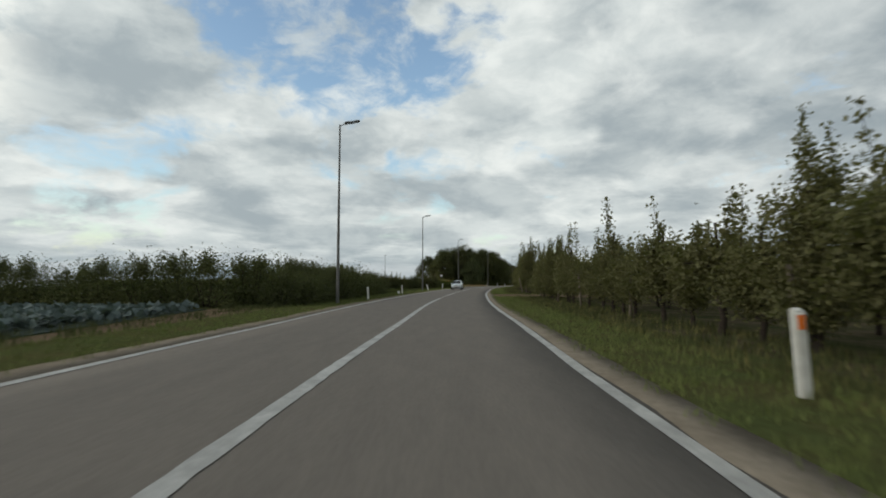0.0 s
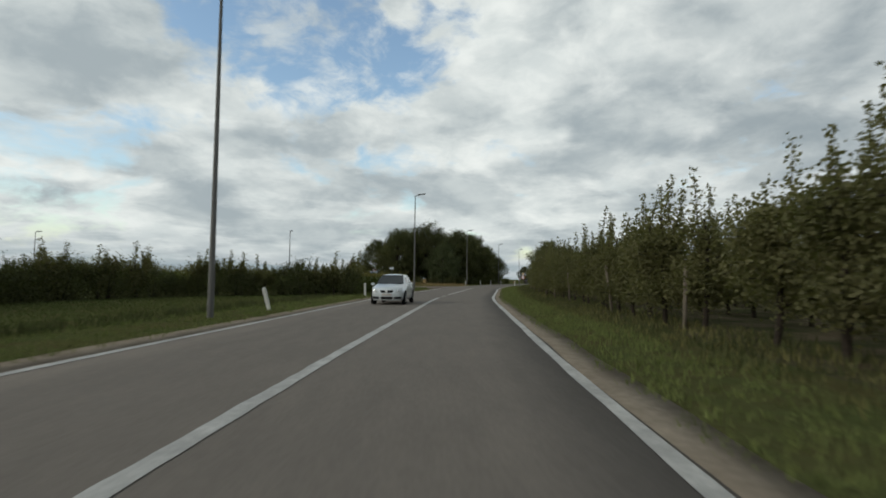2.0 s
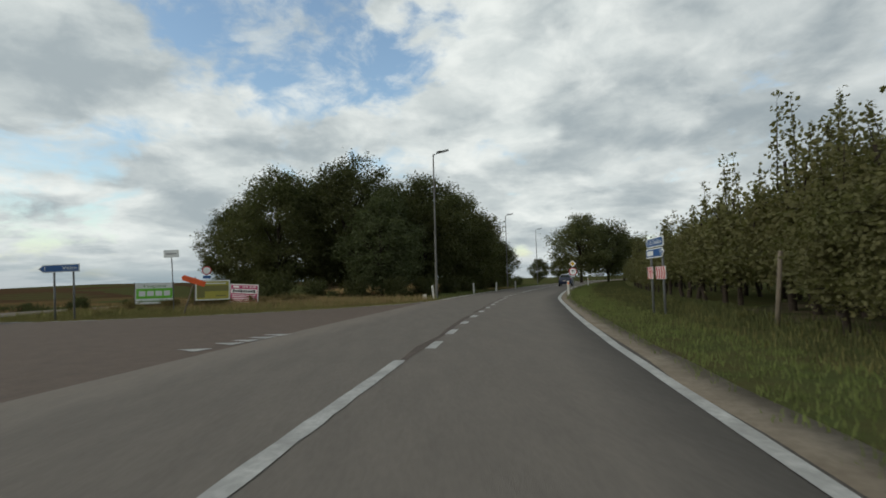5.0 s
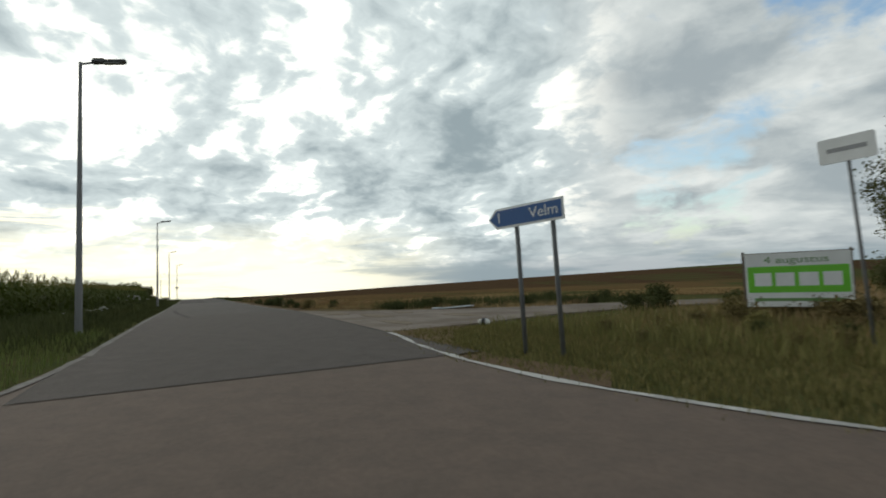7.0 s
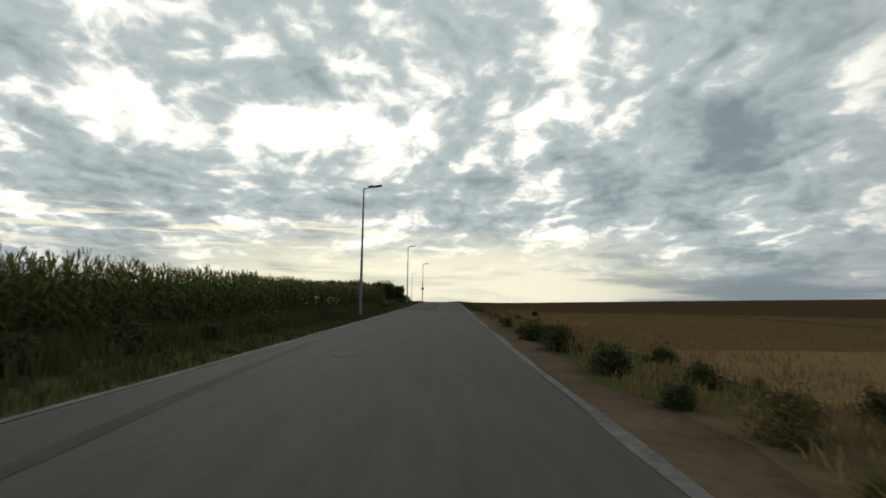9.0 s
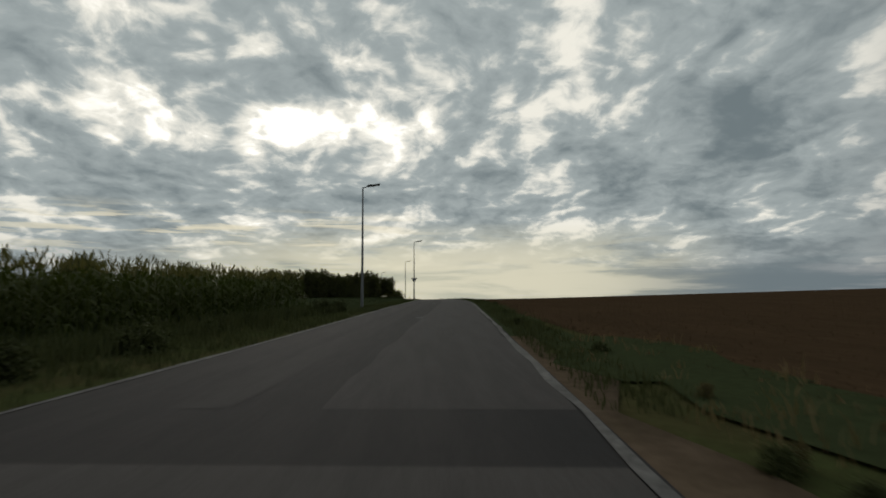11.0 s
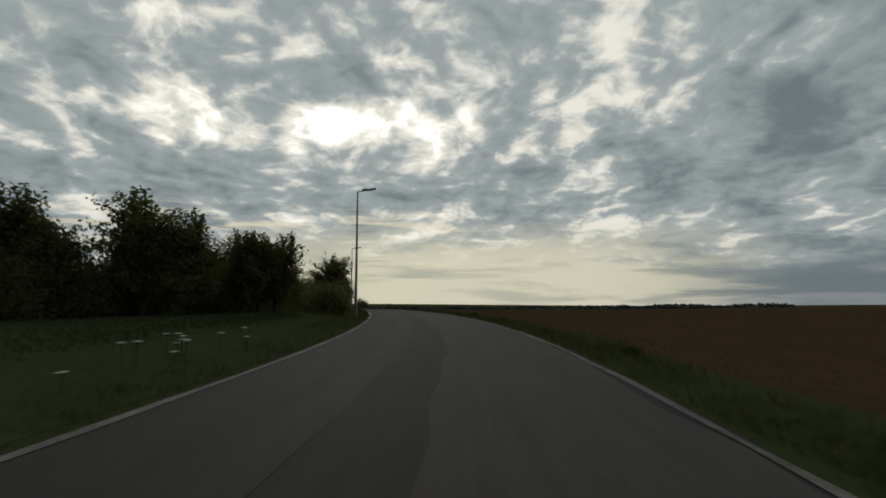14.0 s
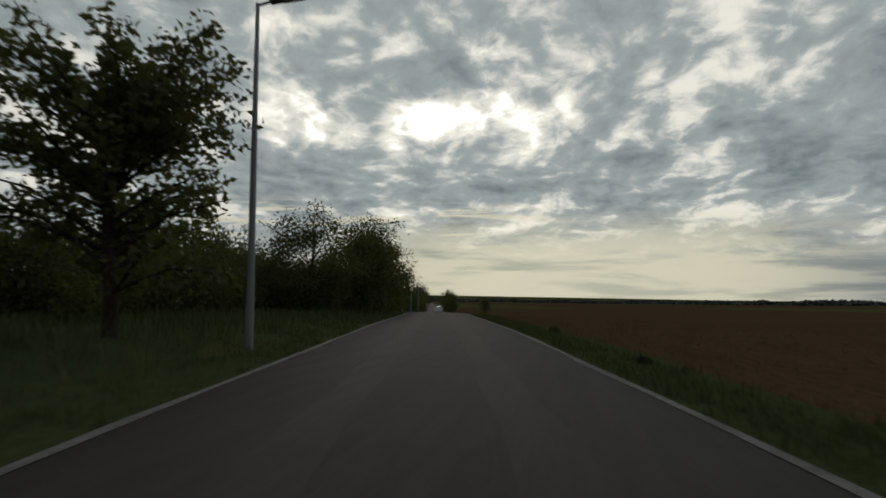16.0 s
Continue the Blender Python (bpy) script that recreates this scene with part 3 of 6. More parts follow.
late = MAIN[(MAIN[:, 1] > -40) & (MAIN[:, 1] < 200)]
ribbon("verge_right", late, 3.7, 6.5, 0.024, M_GROUND, "green grass verge of the main road", cuts=2, skirt=0)
late = MAIN[(MAIN[:, 1] > -40) & (MAIN[:, 1] < 111)]
ribbon("verge_left", late, -6.4, -3.9, 0.024, M_GROUND, "green grass verge of the main road", cuts=2, skirt=0)
i_mouth = lambda y: int(np.argmin(abs(MAIN[:, 1] - y)))
ribbon("road_main", MAIN, -3.7, 3.56, 0.03, M_ASPHALT, "worn grey asphalt two-lane country road", cuts=6)
ribbon("gutter_right", MAIN, 3.44, 3.95, 0.034, M_GUTTER, "pale concrete edge strip beside the road", uneven=0.03)
ribbon("gutter_left", MAIN[: i_mouth(113)], -4.2, -3.56, 0.034, M_GUTTER, "pale gravelly edge strip beside the road", uneven=0.04)
ribbon("line_right", MAIN, 3.25, 3.41, 0.036, M_LINE, "white painted edge line", skirt=0, uneven=0.008)
ribbon("line_left_south", MAIN[: i_mouth(114)], -3.52, -3.36, 0.036, M_LINE, "white painted edge line", skirt=0, uneven=0.008)
ribbon("line_left_north", MAIN[i_mouth(139):], -3.52, -3.36, 0.036, M_LINE, "white painted edge line", skirt=0, uneven=0.008)


def centre_line():
    runs = [(-120, 36.5), (38.2, 40.0), (42.0, 84.0), (85.7, 87.6), (89.6, 117.0)]
    runs += [(y, y + 1.05) for y in np.arange(118.1, 148, 2.25)] + [(150, 230)]
    fine = spline(MAIN[::4], 0.25)
    for a, b in runs:
        seg = fine[(fine[:, 1] >= a) & (fine[:, 1] <= b)]
        off = 0.22 if 117.5 < a < 140 else 0.0
        if len(seg) > 1:
            ribbon("centre_line", seg, off - 0.09, off + 0.09, 0.037, M_LINE, "white painted centre line", skirt=0, uneven=0.006)


centre_line()
ribbon("seam", MAIN[i_mouth(116): i_mouth(150)], 0.0, 0.10, 0.0345, M_PATCH, "dark tar seam along the centre line", skirt=0, uneven=0.05)

ribbon("road_side", SIDE, -2.86, 2.82, 0.03, M_ASPHALT_SIDE, "narrow grey asphalt lane", cuts=4, skirt=0.1)
ribbon("lane_joint", SIDE[SIDE[:, 0] > -20.6], -2.80, 2.76, 0.0322, M_JOINT, "older brownish asphalt where the lane meets the junction", cuts=3, skirt=0, uneven=0.03)
ribbon("side_edge_left", SIDE[2:], -2.84, -2.72, 0.036, M_LINE_WORN, "worn pale edge line of the lane", skirt=0, uneven=0.02)
far_side = SIDE[SIDE[:, 0] < -19.5]
ribbon("side_edge_right", far_side, 2.68, 2.80, 0.036, M_LINE_WORN, "worn pale edge line of the lane", skirt=0, uneven=0.025)
# paler than the base asphalt across the lane, down to x = -60
ribbon("lane_lay", SIDE[(SIDE[:, 0] < -18.5) & (SIDE[:, 0] > -60)], -2.70, 2.66, 0.0310, M_LAY, "paler asphalt of the lane near the junction", cuts=3, skirt=0, uneven=0.02)
ribbon("lane_lay", SIDE[(SIDE[:, 0] < -60) & (SIDE[:, 0] > -168)], 0.12, 2.66, 0.0318, M_LAY_WEST, "paler half of the lane beside its middle seam", cuts=2, skirt=0, uneven=0.05)
dark_seam = spline([side_at(-19.5, -1.35), side_at(-23, -1.6), side_at(-27, -1.95), side_at(-33, -2.2)], 0.8)
ribbon("dark_seam", dark_seam, -0.10, 0.10, 0.0345, M_SEAM, "dark tar streak along the lane", skirt=0, uneven=0.012)
for off, start in ((-1.05, -60), (0.9, -170)):
    ribbon("wheel_track", SIDE[SIDE[:, 0] < start], off - 0.3, off + 0.3, 0.0335, M_TYRE_TRACK, "paler polished wheel track in the asphalt", skirt=0, uneven=0.04)

# the mouth of the lane, where it joins the main road
patch("apron", [(4.9, 110.5), (6.2, 113.0), (7.4, 119.0), (9.4, 127.0), (12.7, 137.2), (12.4, 139.2), (10.3, 135.6), (8.0, 133.6), (6.2, 132.4), (4.5, 131.4), (2.7, 130.65), (1.1, 130.05), (-0.9, 129.6), (-2.8, 129.5), (-5.0, 129.75), (-8.0, 130.3),
                (-8.0, 124.65), (-5.5, 124.3), (-2.2, 123.5), (1.2, 121.2), (3.4, 117.6), (4.5, 113.8)], 0.024, M_APRON, 2.0, "brownish worn asphalt apron of the junction")
north = spline([(12.4, 139.2), (10.3, 135.6), (8.0, 133.6), (6.2, 132.4), (4.5, 131.4), (2.7, 130.65), (1.1, 130.05), (-0.9, 129.6), (-2.8, 129.5), (-5.0, 129.75), (-7.7, 130.3)], 0.5)
ribbon("apron_line_north", north, -0.06, 0.05, 0.034, M_LINE, "thin worn white line round the junction corner", skirt=0, uneven=0.02)
south = spline([(5.45, 113.6), (4.5, 115.6), (3.4, 117.6), (1.2, 121.2), (-2.2, 123.5), (-5.5, 124.4), (-8, 124.7)], 0.5)
ribbon("apron_line_south", south, -0.07, 0.06, 0.036, M_LINE_WORN, "thin worn white line round the junction corner", skirt=0, uneven=0.02)


def give_way():
    row = spline([(6.9, 119.0), (7.25, 119.85), (7.62, 120.85), (8.0, 121.85)], 0.52)
    n = sides(row)
    for i in range(0, len(row) - 1):
        q, d = row[i], (row[i + 1] - row[i]) / np.hypot(*(row[i + 1] - row[i]))
        a, b, c = q - d * 0.22, q + d * 0.22, q - n[i] * 0.62
        me = raw("give_way_mark", [(a[0], a[1], 0.0375), (b[0], b[1], 0.0375), (c[0], c[1], 0.0375)], [(0, 2, 1)])
        mesh_part("give_way_mark", me, M_LINE, None, "white painted give-way triangle on the asphalt", "structure")


give_way()
for pts in ([(4.2, 130.6), (5.6, 129.9), (7.2, 130.2), (8.6, 129.4)], [(1.5, 124.2), (3.6, 124.9), (5.0, 124.4), (6.6, 125.2)]):
    ribbon("tar_crack", spline(pts, 0.2), -0.03, 0.03, 0.0375, M_PATCH, "dark tar-filled crack in the junction asphalt", skirt=0, uneven=0.012)
for x, off, w in ((-30.5, -0.9, 0.5), (-76.5, 0.0, 0.4), (-96.8, -0.35, 0.36), (-47, 0.4, 0.45)):
    q = side_at(x, off)
    ring = [(q[0] + w * 1.4 * math.cos(a) * (0.8 + 0.2 * math.sin(3 * a)), q[1] + 0.5 * w * math.sin(a)) for a in np.linspace(0, 2 * math.pi, 12, endpoint=False)]
    patch("pale_patch", ring, 0.0385, M_PALE_PATCH, 5.0, "pale worn spot on the lane's asphalt")

shoulder = SIDE[(SIDE[:, 0] < -18) & (SIDE[:, 0] > -71)]
ribbon("dirt_shoulder", shoulder, 2.25, 3.5, 0.012, M_DIRT, "bare pale earth shoulder beside the lane", uneven=0.22, cuts=2)
patch("dirt_corner", [(-8.4, 130.45), (-5.4, 129.75), (-3.2, 129.55), (-1.0, 129.75), (-1.6, 130.4), (-3.4, 130.1), (-5.2, 130.4), (-7.2, 131.6), (-8.0, 132.4)], 0.012, M_DIRT, 1.5, "bare earth at the junction's grassy corner")
patch("concrete_track", [(-8.0, 129.9), (-20.4, 130.3), (-20.9, 130.9), (-18.2, 131.9), (-15.4, 134.4), (-13.2, 137.4), (-11.4, 141.5), (-8.4, 147), (-4.5, 151.5), (-3.0, 150.0), (-6.6, 145.5), (-8.6, 140.5), (-8.9, 136.2), (-8.2, 133.0)], 0.02, M_CONCRETE, 2.5, "pale concrete farm track joining the lane")
for x, y, w in ((-13.4, 132.2, 0.9), (-16.2, 131.7, 1.1), (-11.2, 134.2, 0.8), (-10.3, 131.6, 0.7), (-14.2, 133.6, 0.6)):
    ring = [(x + w * 1.5 * math.cos(a) * (0.8 + 0.14 * math.sin(3 * a + x) + 0.1 * math.sin(7 * a + 2 * x) + 0.05 * math.sin(11 * a)), y + 0.45 * w * math.sin(a) * (0.9 + 0.1 * math.cos(2 * a + y))) for a in np.linspace(0, 2 * math.pi, 26, endpoint=False)]
    patch("worn_patch", ring, 0.0285, M_GUTTER, 5.0, "broken patch in the concrete filled with earth")
patch("stubble_corner", [(-20.0, 130.7), (-25.5, 132.0), (-24.5, 140.0), (-10.4, 140.8), (-11.6, 137.4), (-14.0, 134.4), (-17.2, 131.9)], 0.010, M_STUBBLE, 1.6, "pale dry stubble beside the farm track")
late = SIDE[(SIDE[:, 0] < -84) & (SIDE[:, 0] > -320)]
ribbon("verge_south", late, -13.0, -2.6, 0.018, M_MEADOW, "dark weedy grass verge of the lane", cuts=6, skirt=0)
late = SIDE[(SIDE[:, 0] < -58) & (SIDE[:, 0] > -320)]
for a, b, o in ((-58, -64, 4.0), (-62, -70, 3.2)):
    ribbon("verge_north", SIDE[(SIDE[:, 0] < a) & (SIDE[:, 0] > b)], o, 5.9, 0.017, M_MEADOW, "dark grassy verge between lane and field", cuts=3, skirt=0, uneven=0.25)
late = SIDE[(SIDE[:, 0] < -68) & (SIDE[:, 0] > -320)]
ribbon("verge_north", late, 2.4, 4.5, 0.018, M_MEADOW, "dark grassy verge between lane and field", cuts=3, skirt=0, uneven=0.15)
patch("meadow", [(*side_at(-66, -6.0),), (*side_at(-66, -30),), (-97, 100), (-152, 121), (*side_at(-152, -3.0),), (*side_at(-140, -3.0),), (*side_at(-125, -3.0),), (*side_at(-110, -3.0),), (*side_at(-92, -3.0),), (*side_at(-84, -3.0),), (*side_at(-80, -6.0),)], 0.023, M_MEADOW, 2.5, "dark green mown meadow beside the lane")
patch("dirt_track", [(main_at(41)[0] + 4.0, 40.2), (9, 39.5), (16, 39.0), (40, 39.5), (40, 46.5), (16, 45.6), (9, 46.6), (6.2, 47.6), (main_at(48)[0] + 4.1, 47.8)], 0.029, M_DIRT, 2.5, "bare brown earth track into the orchard")
patch("dirt_shoulder_south", [(-8.9, 2), (-6.9, 2), (-6.5, 12), (-6.3, 22), (-8.0, 23), (-9.7, 21.6), (-8.6, 10)], 0.008, M_DIRT, 3.0, "strip of bare earth along the cabbage field")
patch("cabbage_field", [(-60, -30), (-8.9, -30), (-8.7, 8), (-10.0, 21.8), (-17.6, 20.9), (-60, 15.8)], 0.01, M_CABBAGE_SOIL, 6.0, "bed of blue-green cabbages")
patch("orchard_floor", [(main_at(-40)[0] + 6.2, -40), (main_at(10)[0] + 6.2, 10), (main_at(39)[0] + 6.4, 39), (60, 38), (60, -40)], 0.006, M_SOIL, 6.0, "brown weedy soil under the fruit trees")
patch("orchard_floor_north", [(main_at(49)[0] + 6.4, 49), main_at(70, 6.3), main_at(90, 6.4), main_at(110, 6.5), main_at(126, 8.2), (40, 140), (70, 140), (70, 48)], 0.006, M_SOIL, 6.0, "brown weedy soil under the fruit trees")


def field_edge(x):
    """The y of the field's edge north of the lane: a wide dry strip at first, then a narrow green one."""
    return side_at(x, float(np.interp(-x, [58, 82], [5.6, 4.15])))[1]


def build_field(name, west, east, mat, label):
    """A stretch of the broad field north of the lane."""
    xs = np.r_[np.arange(-2400, -400, 200), np.arange(-400, 26, 4.0)]
    xs = xs[(xs >= west) & (xs <= east)]
    vs, fs = [], []
    rows = [0, 2, 5, 9, 14, 20, 30, 45, 70, 110, 180, 300, 500, 900, 1500]
    for x in xs:
        if x > -22:
            y0 = 146 + max(0, (x + 9) * 0.75)
            y0 = max(y0, 139.5 if x < -12 else 150)
        else:
            y0 = field_edge(max(x, -690)) if x > -690 else -15 + (-690 - x) * -0.28
        for r in rows:
            y = y0 + r
            vs.append((x, y, float(land(x, y)) + 0.0))
    w = len(rows)
    for i in range(len(xs) - 1):
        for j in range(w - 1):
            fs.append((i * w + j, (i + 1) * w + j, (i + 1) * w + j + 1, i * w + j + 1))
    mesh_part(name, arrays(name, vs, fs), mat, None, label, "structure", True)


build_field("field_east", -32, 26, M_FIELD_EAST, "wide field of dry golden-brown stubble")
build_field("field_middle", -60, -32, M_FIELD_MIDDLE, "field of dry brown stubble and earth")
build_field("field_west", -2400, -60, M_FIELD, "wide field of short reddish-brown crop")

# ---- plants ----
def leaves(centres, size, rnd, flat=0.3, droop=0.0, aspect=0.6):
    """Leaf blades, each a folded quad, at the given places: vertices and faces."""
    n = len(centres)
    a = rnd.normal(0, 1, (n, 3))
    a[:, 2] = a[:, 2] * flat - droop
    a /= np.linalg.norm(a, axis=1)[:, None]
    b = np.cross(a, rnd.normal(0, 1, (n, 3)))
    b /= np.linalg.norm(b, axis=1)[:, None]
    s = size * rnd.uniform(0.65, 1.35, (n, 1))
    c = np.asarray(centres)
    fold = np.cross(a, b) * s * 0.12
    v = np.stack([c - a * s * 0.5, c + b * s * 0.5 * aspect + fold, c + a * s * 0.5, c - b * s * 0.5 * aspect + fold], 1).reshape(-1, 3)
    f = np.arange(4 * n).reshape(-1, 4)
    return v, f


def tube(points, radii, sides=6):
    """A bent tapered tube: vertices and quads."""
    p = np.array(points, float)
    v, f = [], []
    for i, (q, r) in enumerate(zip(p, radii)):
        d = p[min(i + 1, len(p) - 1)] - p[max(i - 1, 0)]
        d /= np.linalg.norm(d)
        u = np.cross(d, (0.3, 0.9, 0.1))
        u /= np.linalg.norm(u)
        w = np.cross(d, u)
        for k in range(sides):
            t = 2 * math.pi * k / sides
            v.append(q + r * (math.cos(t) * u + math.sin(t) * w))
    for i in range(len(p) - 1):
        for k in range(sides):
            f.append((i * sides + k, i * sides + (k + 1) % sides, (i + 1) * sides + (k + 1) % sides, (i + 1) * sides + k))
    return np.array(v), np.array(f)


def merge(parts):
    vs, fs, n = [], [], 0
    for v, f in parts:
        vs.append(v)
        fs.append(np.asarray(f) + n)
        n += len(v)
    return np.vstack(vs), np.vstack(fs)


def broad_tree(name, label, seed, height, width, leaf_mat, clumps=130, per=70, leaf=0.32, crown_low=0.12, group="", bark=None, ragged=0.25, category="tree", spread=0.075):
    """A tree with a tapered trunk, limbs, and a crown of leaf clumps with gaps between them."""
    rnd = np.random.RandomState(seed)
    root = thing(name, label, category, group)
    wood = []
    lean = rnd.normal(0, 0.02, 2) * height
    top = height * 0.8
    trunk = [(lean[0] * t + rnd.normal(0, 0.03) * height * 0.3 * t, lean[1] * t, -0.15 + top * t) for t in np.linspace(0, 1, 6)]
    wood.append(tube(trunk, np.linspace(0.022, 0.005, 6) * height, 8))
    spots = []
    for _ in range(clumps):
        while True:
            d = rnd.normal(0, 1, 3)
            d /= np.linalg.norm(d)
            r = rnd.uniform(0.35, 1.0) ** 0.5
            h = d[2] * 0.5 + 0.5
            prof = 1.0 - 0.35 * max(0.0, h - 0.55) / 0.45 - 0.25 * max(0.0, 0.3 - h) / 0.3
            q = np.array([d[0] * width / 2 * r * prof, d[1] * width / 2 * r * prof, height * (crown_low + (1 - crown_low) * (0.5 + 0.5 * d[2] * r))])
            q += rnd.normal(0, ragged, 3)
            if q[2] > height * crown_low * 0.5:
                break
        spots.append(q)
    spots = np.array(spots)
    for q in spots[:: max(1, clumps // 22)]:
        z0 = max(0.15 * height, q[2] * rnd.uniform(0.35, 0.7))
        base = np.array([lean[0] * z0 / top, lean[1] * z0 / top, z0])
        mid = (base + q) / 2 + (0, 0, 0.06 * height) + rnd.normal(0, 0.15, 3)
        r0 = 0.008 * height
        wood.append(tube([base, (base + mid) / 2, mid, q], [r0, r0 * 0.75, r0 * 0.5, r0 * 0.2], 5))
    v, f = merge(wood)
    mesh_part("trunk", arrays("trunk", v, f), bark or M_BARK, root, "", "", True)
    centres = np.repeat(spots, per, 0) + rnd.normal(0, 1, (clumps * per, 3)) * (width * spread + 0.1) * (1, 1, 0.8)
    v, f = leaves(centres, leaf, rnd, 0.6)
    mesh_part("crown", arrays("crown", v, f), leaf_mat, root)
    return root


def pear_tree(seed, height, label, full=0.52):
    """A trained fruit tree: slim stem, short side boughs, and tall leafy shoots that stand up out of it."""
    rnd = np.random.RandomState(seed)
    root = thing("pear_tree", label, "fruit tree", "fruit trees of the orchard")
    wood, spots = [], []
    bend = rnd.normal(0, 0.05, (6, 2)).cumsum(0)
    stem = [(bend[i][0], bend[i][1], -0.1 + height * 0.72 * i / 5) for i in range(6)]
    wood.append(tube(stem, np.linspace(0.095, 0.035, 6), 7))
    for k in range(int(21 * (height / 4.3) ** 2)):
        z = rnd.uniform(0.85, height * full)
        a, l = rnd.uniform(0, 2 * math.pi), rnd.uniform(0.45, 1.15) * (1.15 - 0.45 * z / height)
        i = min(4, int(z / (height * 0.72) * 5))
        b = np.array([*bend[i], z])
        e = b + (l * math.cos(a), l * math.sin(a), rnd.uniform(0.05, 0.5))
        wood.append(tube([b, (b + e) / 2 + (0, 0, 0.06), e], [0.03, 0.02, 0.008], 5))
        for t in np.linspace(0.25, 1.05, 5):
            spots.append((b + (e - b) * t, 0.24, 46))
    for k in range(rnd.randint(2, 6)):
        b = np.array([rnd.normal(0, 0.4), rnd.normal(0, 0.4), height * rnd.uniform(full - 0.06, full + 0.06)])
        e = b + (rnd.normal(0, 0.16), rnd.normal(0, 0.16), height * rnd.uniform(0.12, 0.46))
        wood.append(tube([b, (b + e) / 2 + rnd.normal(0, 0.03, 3), e], [0.018, 0.012, 0.004], 4))
        for t in np.linspace(0.0, 1.0, 9):
            spots.append((b + (e - b) * t, 0.15 - 0.085 * t, int(34 - 25 * t)))
    v, f = merge(wood)
    mesh_part("trunk", arrays("trunk", v, f), M_BARK, root, "", "", True)
    c = np.vstack([q + rnd.normal(0, 1, (n, 3)) * s for q, s, n in spots])
    v, f = leaves(c, 0.116, rnd, 0.8, 0.1, 0.66)
    mesh_part("crown", arrays("crown", v, f), M_LEAF_PEAR, root)
    return root


def hedge_bush(seed, height, width, label, leaf_mat=None, group="bushes of the hedge", leaf=0.105, shoots=7, dens=1.0, name="bush"):
    """A bush of many stems, with leaves down to the ground and shoots that stand out above it."""
    rnd = np.random.RandomState(seed)
    root = thing(name, label, "bush", group)
    wood, spots = [], []
    for k in range(int(34 * dens)):
        a, r = rnd.uniform(0, 2 * math.pi), width / 2 * rnd.uniform(0.1, 1.0) ** 0.6
        e = np.array([r * math.cos(a), r * math.sin(a), height * rnd.uniform(0.2, 0.88)])
        b = np.array([0.25 * r * math.cos(a), 0.25 * r * math.sin(a), -0.1])
        if k % 2 == 0:
            wood.append(tube([b, (b + e) / 2 + rnd.normal(0, 0.06, 3), e], [0.03, 0.02, 0.006], 4))
        spots.append((e, 0.10 * width + 0.1, 75))
        spots.append(((b + e) / 2 + (e - b) * (0.3, 0.3, 0), 0.10 * width + 0.1, 50))
    for k in range(shoots):
        a, r = rnd.uniform(0, 2 * math.pi), width * 0.38 * rnd.uniform(0, 1)
        b = np.array([r * math.cos(a), r * math.sin(a), height * 0.7])
        e = b + (rnd.normal(0, 0.14), rnd.normal(0, 0.14), height * rnd.uniform(0.25, 0.5))
        wood.append(tube([b, (b + e) / 2, e], [0.014, 0.01, 0.003], 4))
        for t in np.linspace(0, 1, 7):
            spots.append((b + (e - b) * t, 0.16 - 0.11 * t, int(22 - 16 * t)))
    v, f = merge(wood)
    mesh_part("stem", arrays("stem", v, f), M_BARK, root, "", "", True)
    c = np.vstack([q + rnd.normal(0, 1, (n, 3)) * s for q, s, n in spots])
    c[:, 2] = np.maximum(c[:, 2], 0.03)
    v, f = leaves(c, leaf, rnd, 0.7)
    mesh_part("foliage", arrays("foliage", v, f), leaf_mat or M_LEAF_HEDGE, root)
    return root


def stand(x, y, turn=0.0, size=1.0, sink=0.0, tall=None):
    """A pose on the land, turned about the upright and scaled."""
    return pose(x, y, float(land(x, y)) - sink, 0, 0, turn) @ Matrix.Diagonal((size, size, tall or size, 1))


def plant_all(kinds, places):
    """Puts copies of the kinds at (x, y, size); the first of each kind is used itself."""
    used = set()
    rnd = random.Random(len(places))
    for i, (x, y, s) in enumerate(places):
        k = rnd.randrange(len(kinds)) if i >= len(kinds) else i
        m = stand(x, y, rnd.uniform(0, 360), s)
        if k in used:
            copy_thing(kinds[k], m)
        else:
            used.add(k)
            kinds[k].matrix_basis = m


rnd0 = np.random.RandomState(11)

# the grove at the junction
grove_kinds = [broad_tree("grove_tree", "tall dense dark green broadleaf tree of the grove", 21 + i, h, w, M_LEAF_GROVE, 330, 125, 0.20, 0.05, "trees of the grove", ragged=0.30, spread=0.032) for i, (h, w) in enumerate(((11.6, 9.4), (12.4, 10.0), (10.6, 8.6)))]
plant_all(grove_kinds, [(-0.5, 153.0, 0.92), (5.6, 155.2, 1.0), (12.0, 158.5, 1.08), (-4.8, 157.5, 0.84), (1.5, 161, 0.95), (8.5, 163, 1.0), (16.2, 167.0, 0.98), (19.0, 176, 0.86), (22.6, 187, 0.74), (13, 174, 0.95), (27.0, 200, 0.62), (3.5, 170, 0.85)])
pale = broad_tree("grove_tree", "lower paler olive-green tree at the front of the grove", 31, 8.2, 6.6, M_LEAF_PALE, 210, 90, 0.19, 0.03, "trees of the grove", ragged=0.25, spread=0.036)
pale.matrix_basis = stand(8.4, 150.2)
under = [hedge_bush(60 + i, 2.4, 3.2, "dense dark undergrowth bush at the grove's edge", M_LEAF_GROVE, "undergrowth of the grove", 0.2, 4) for i in range(2)]
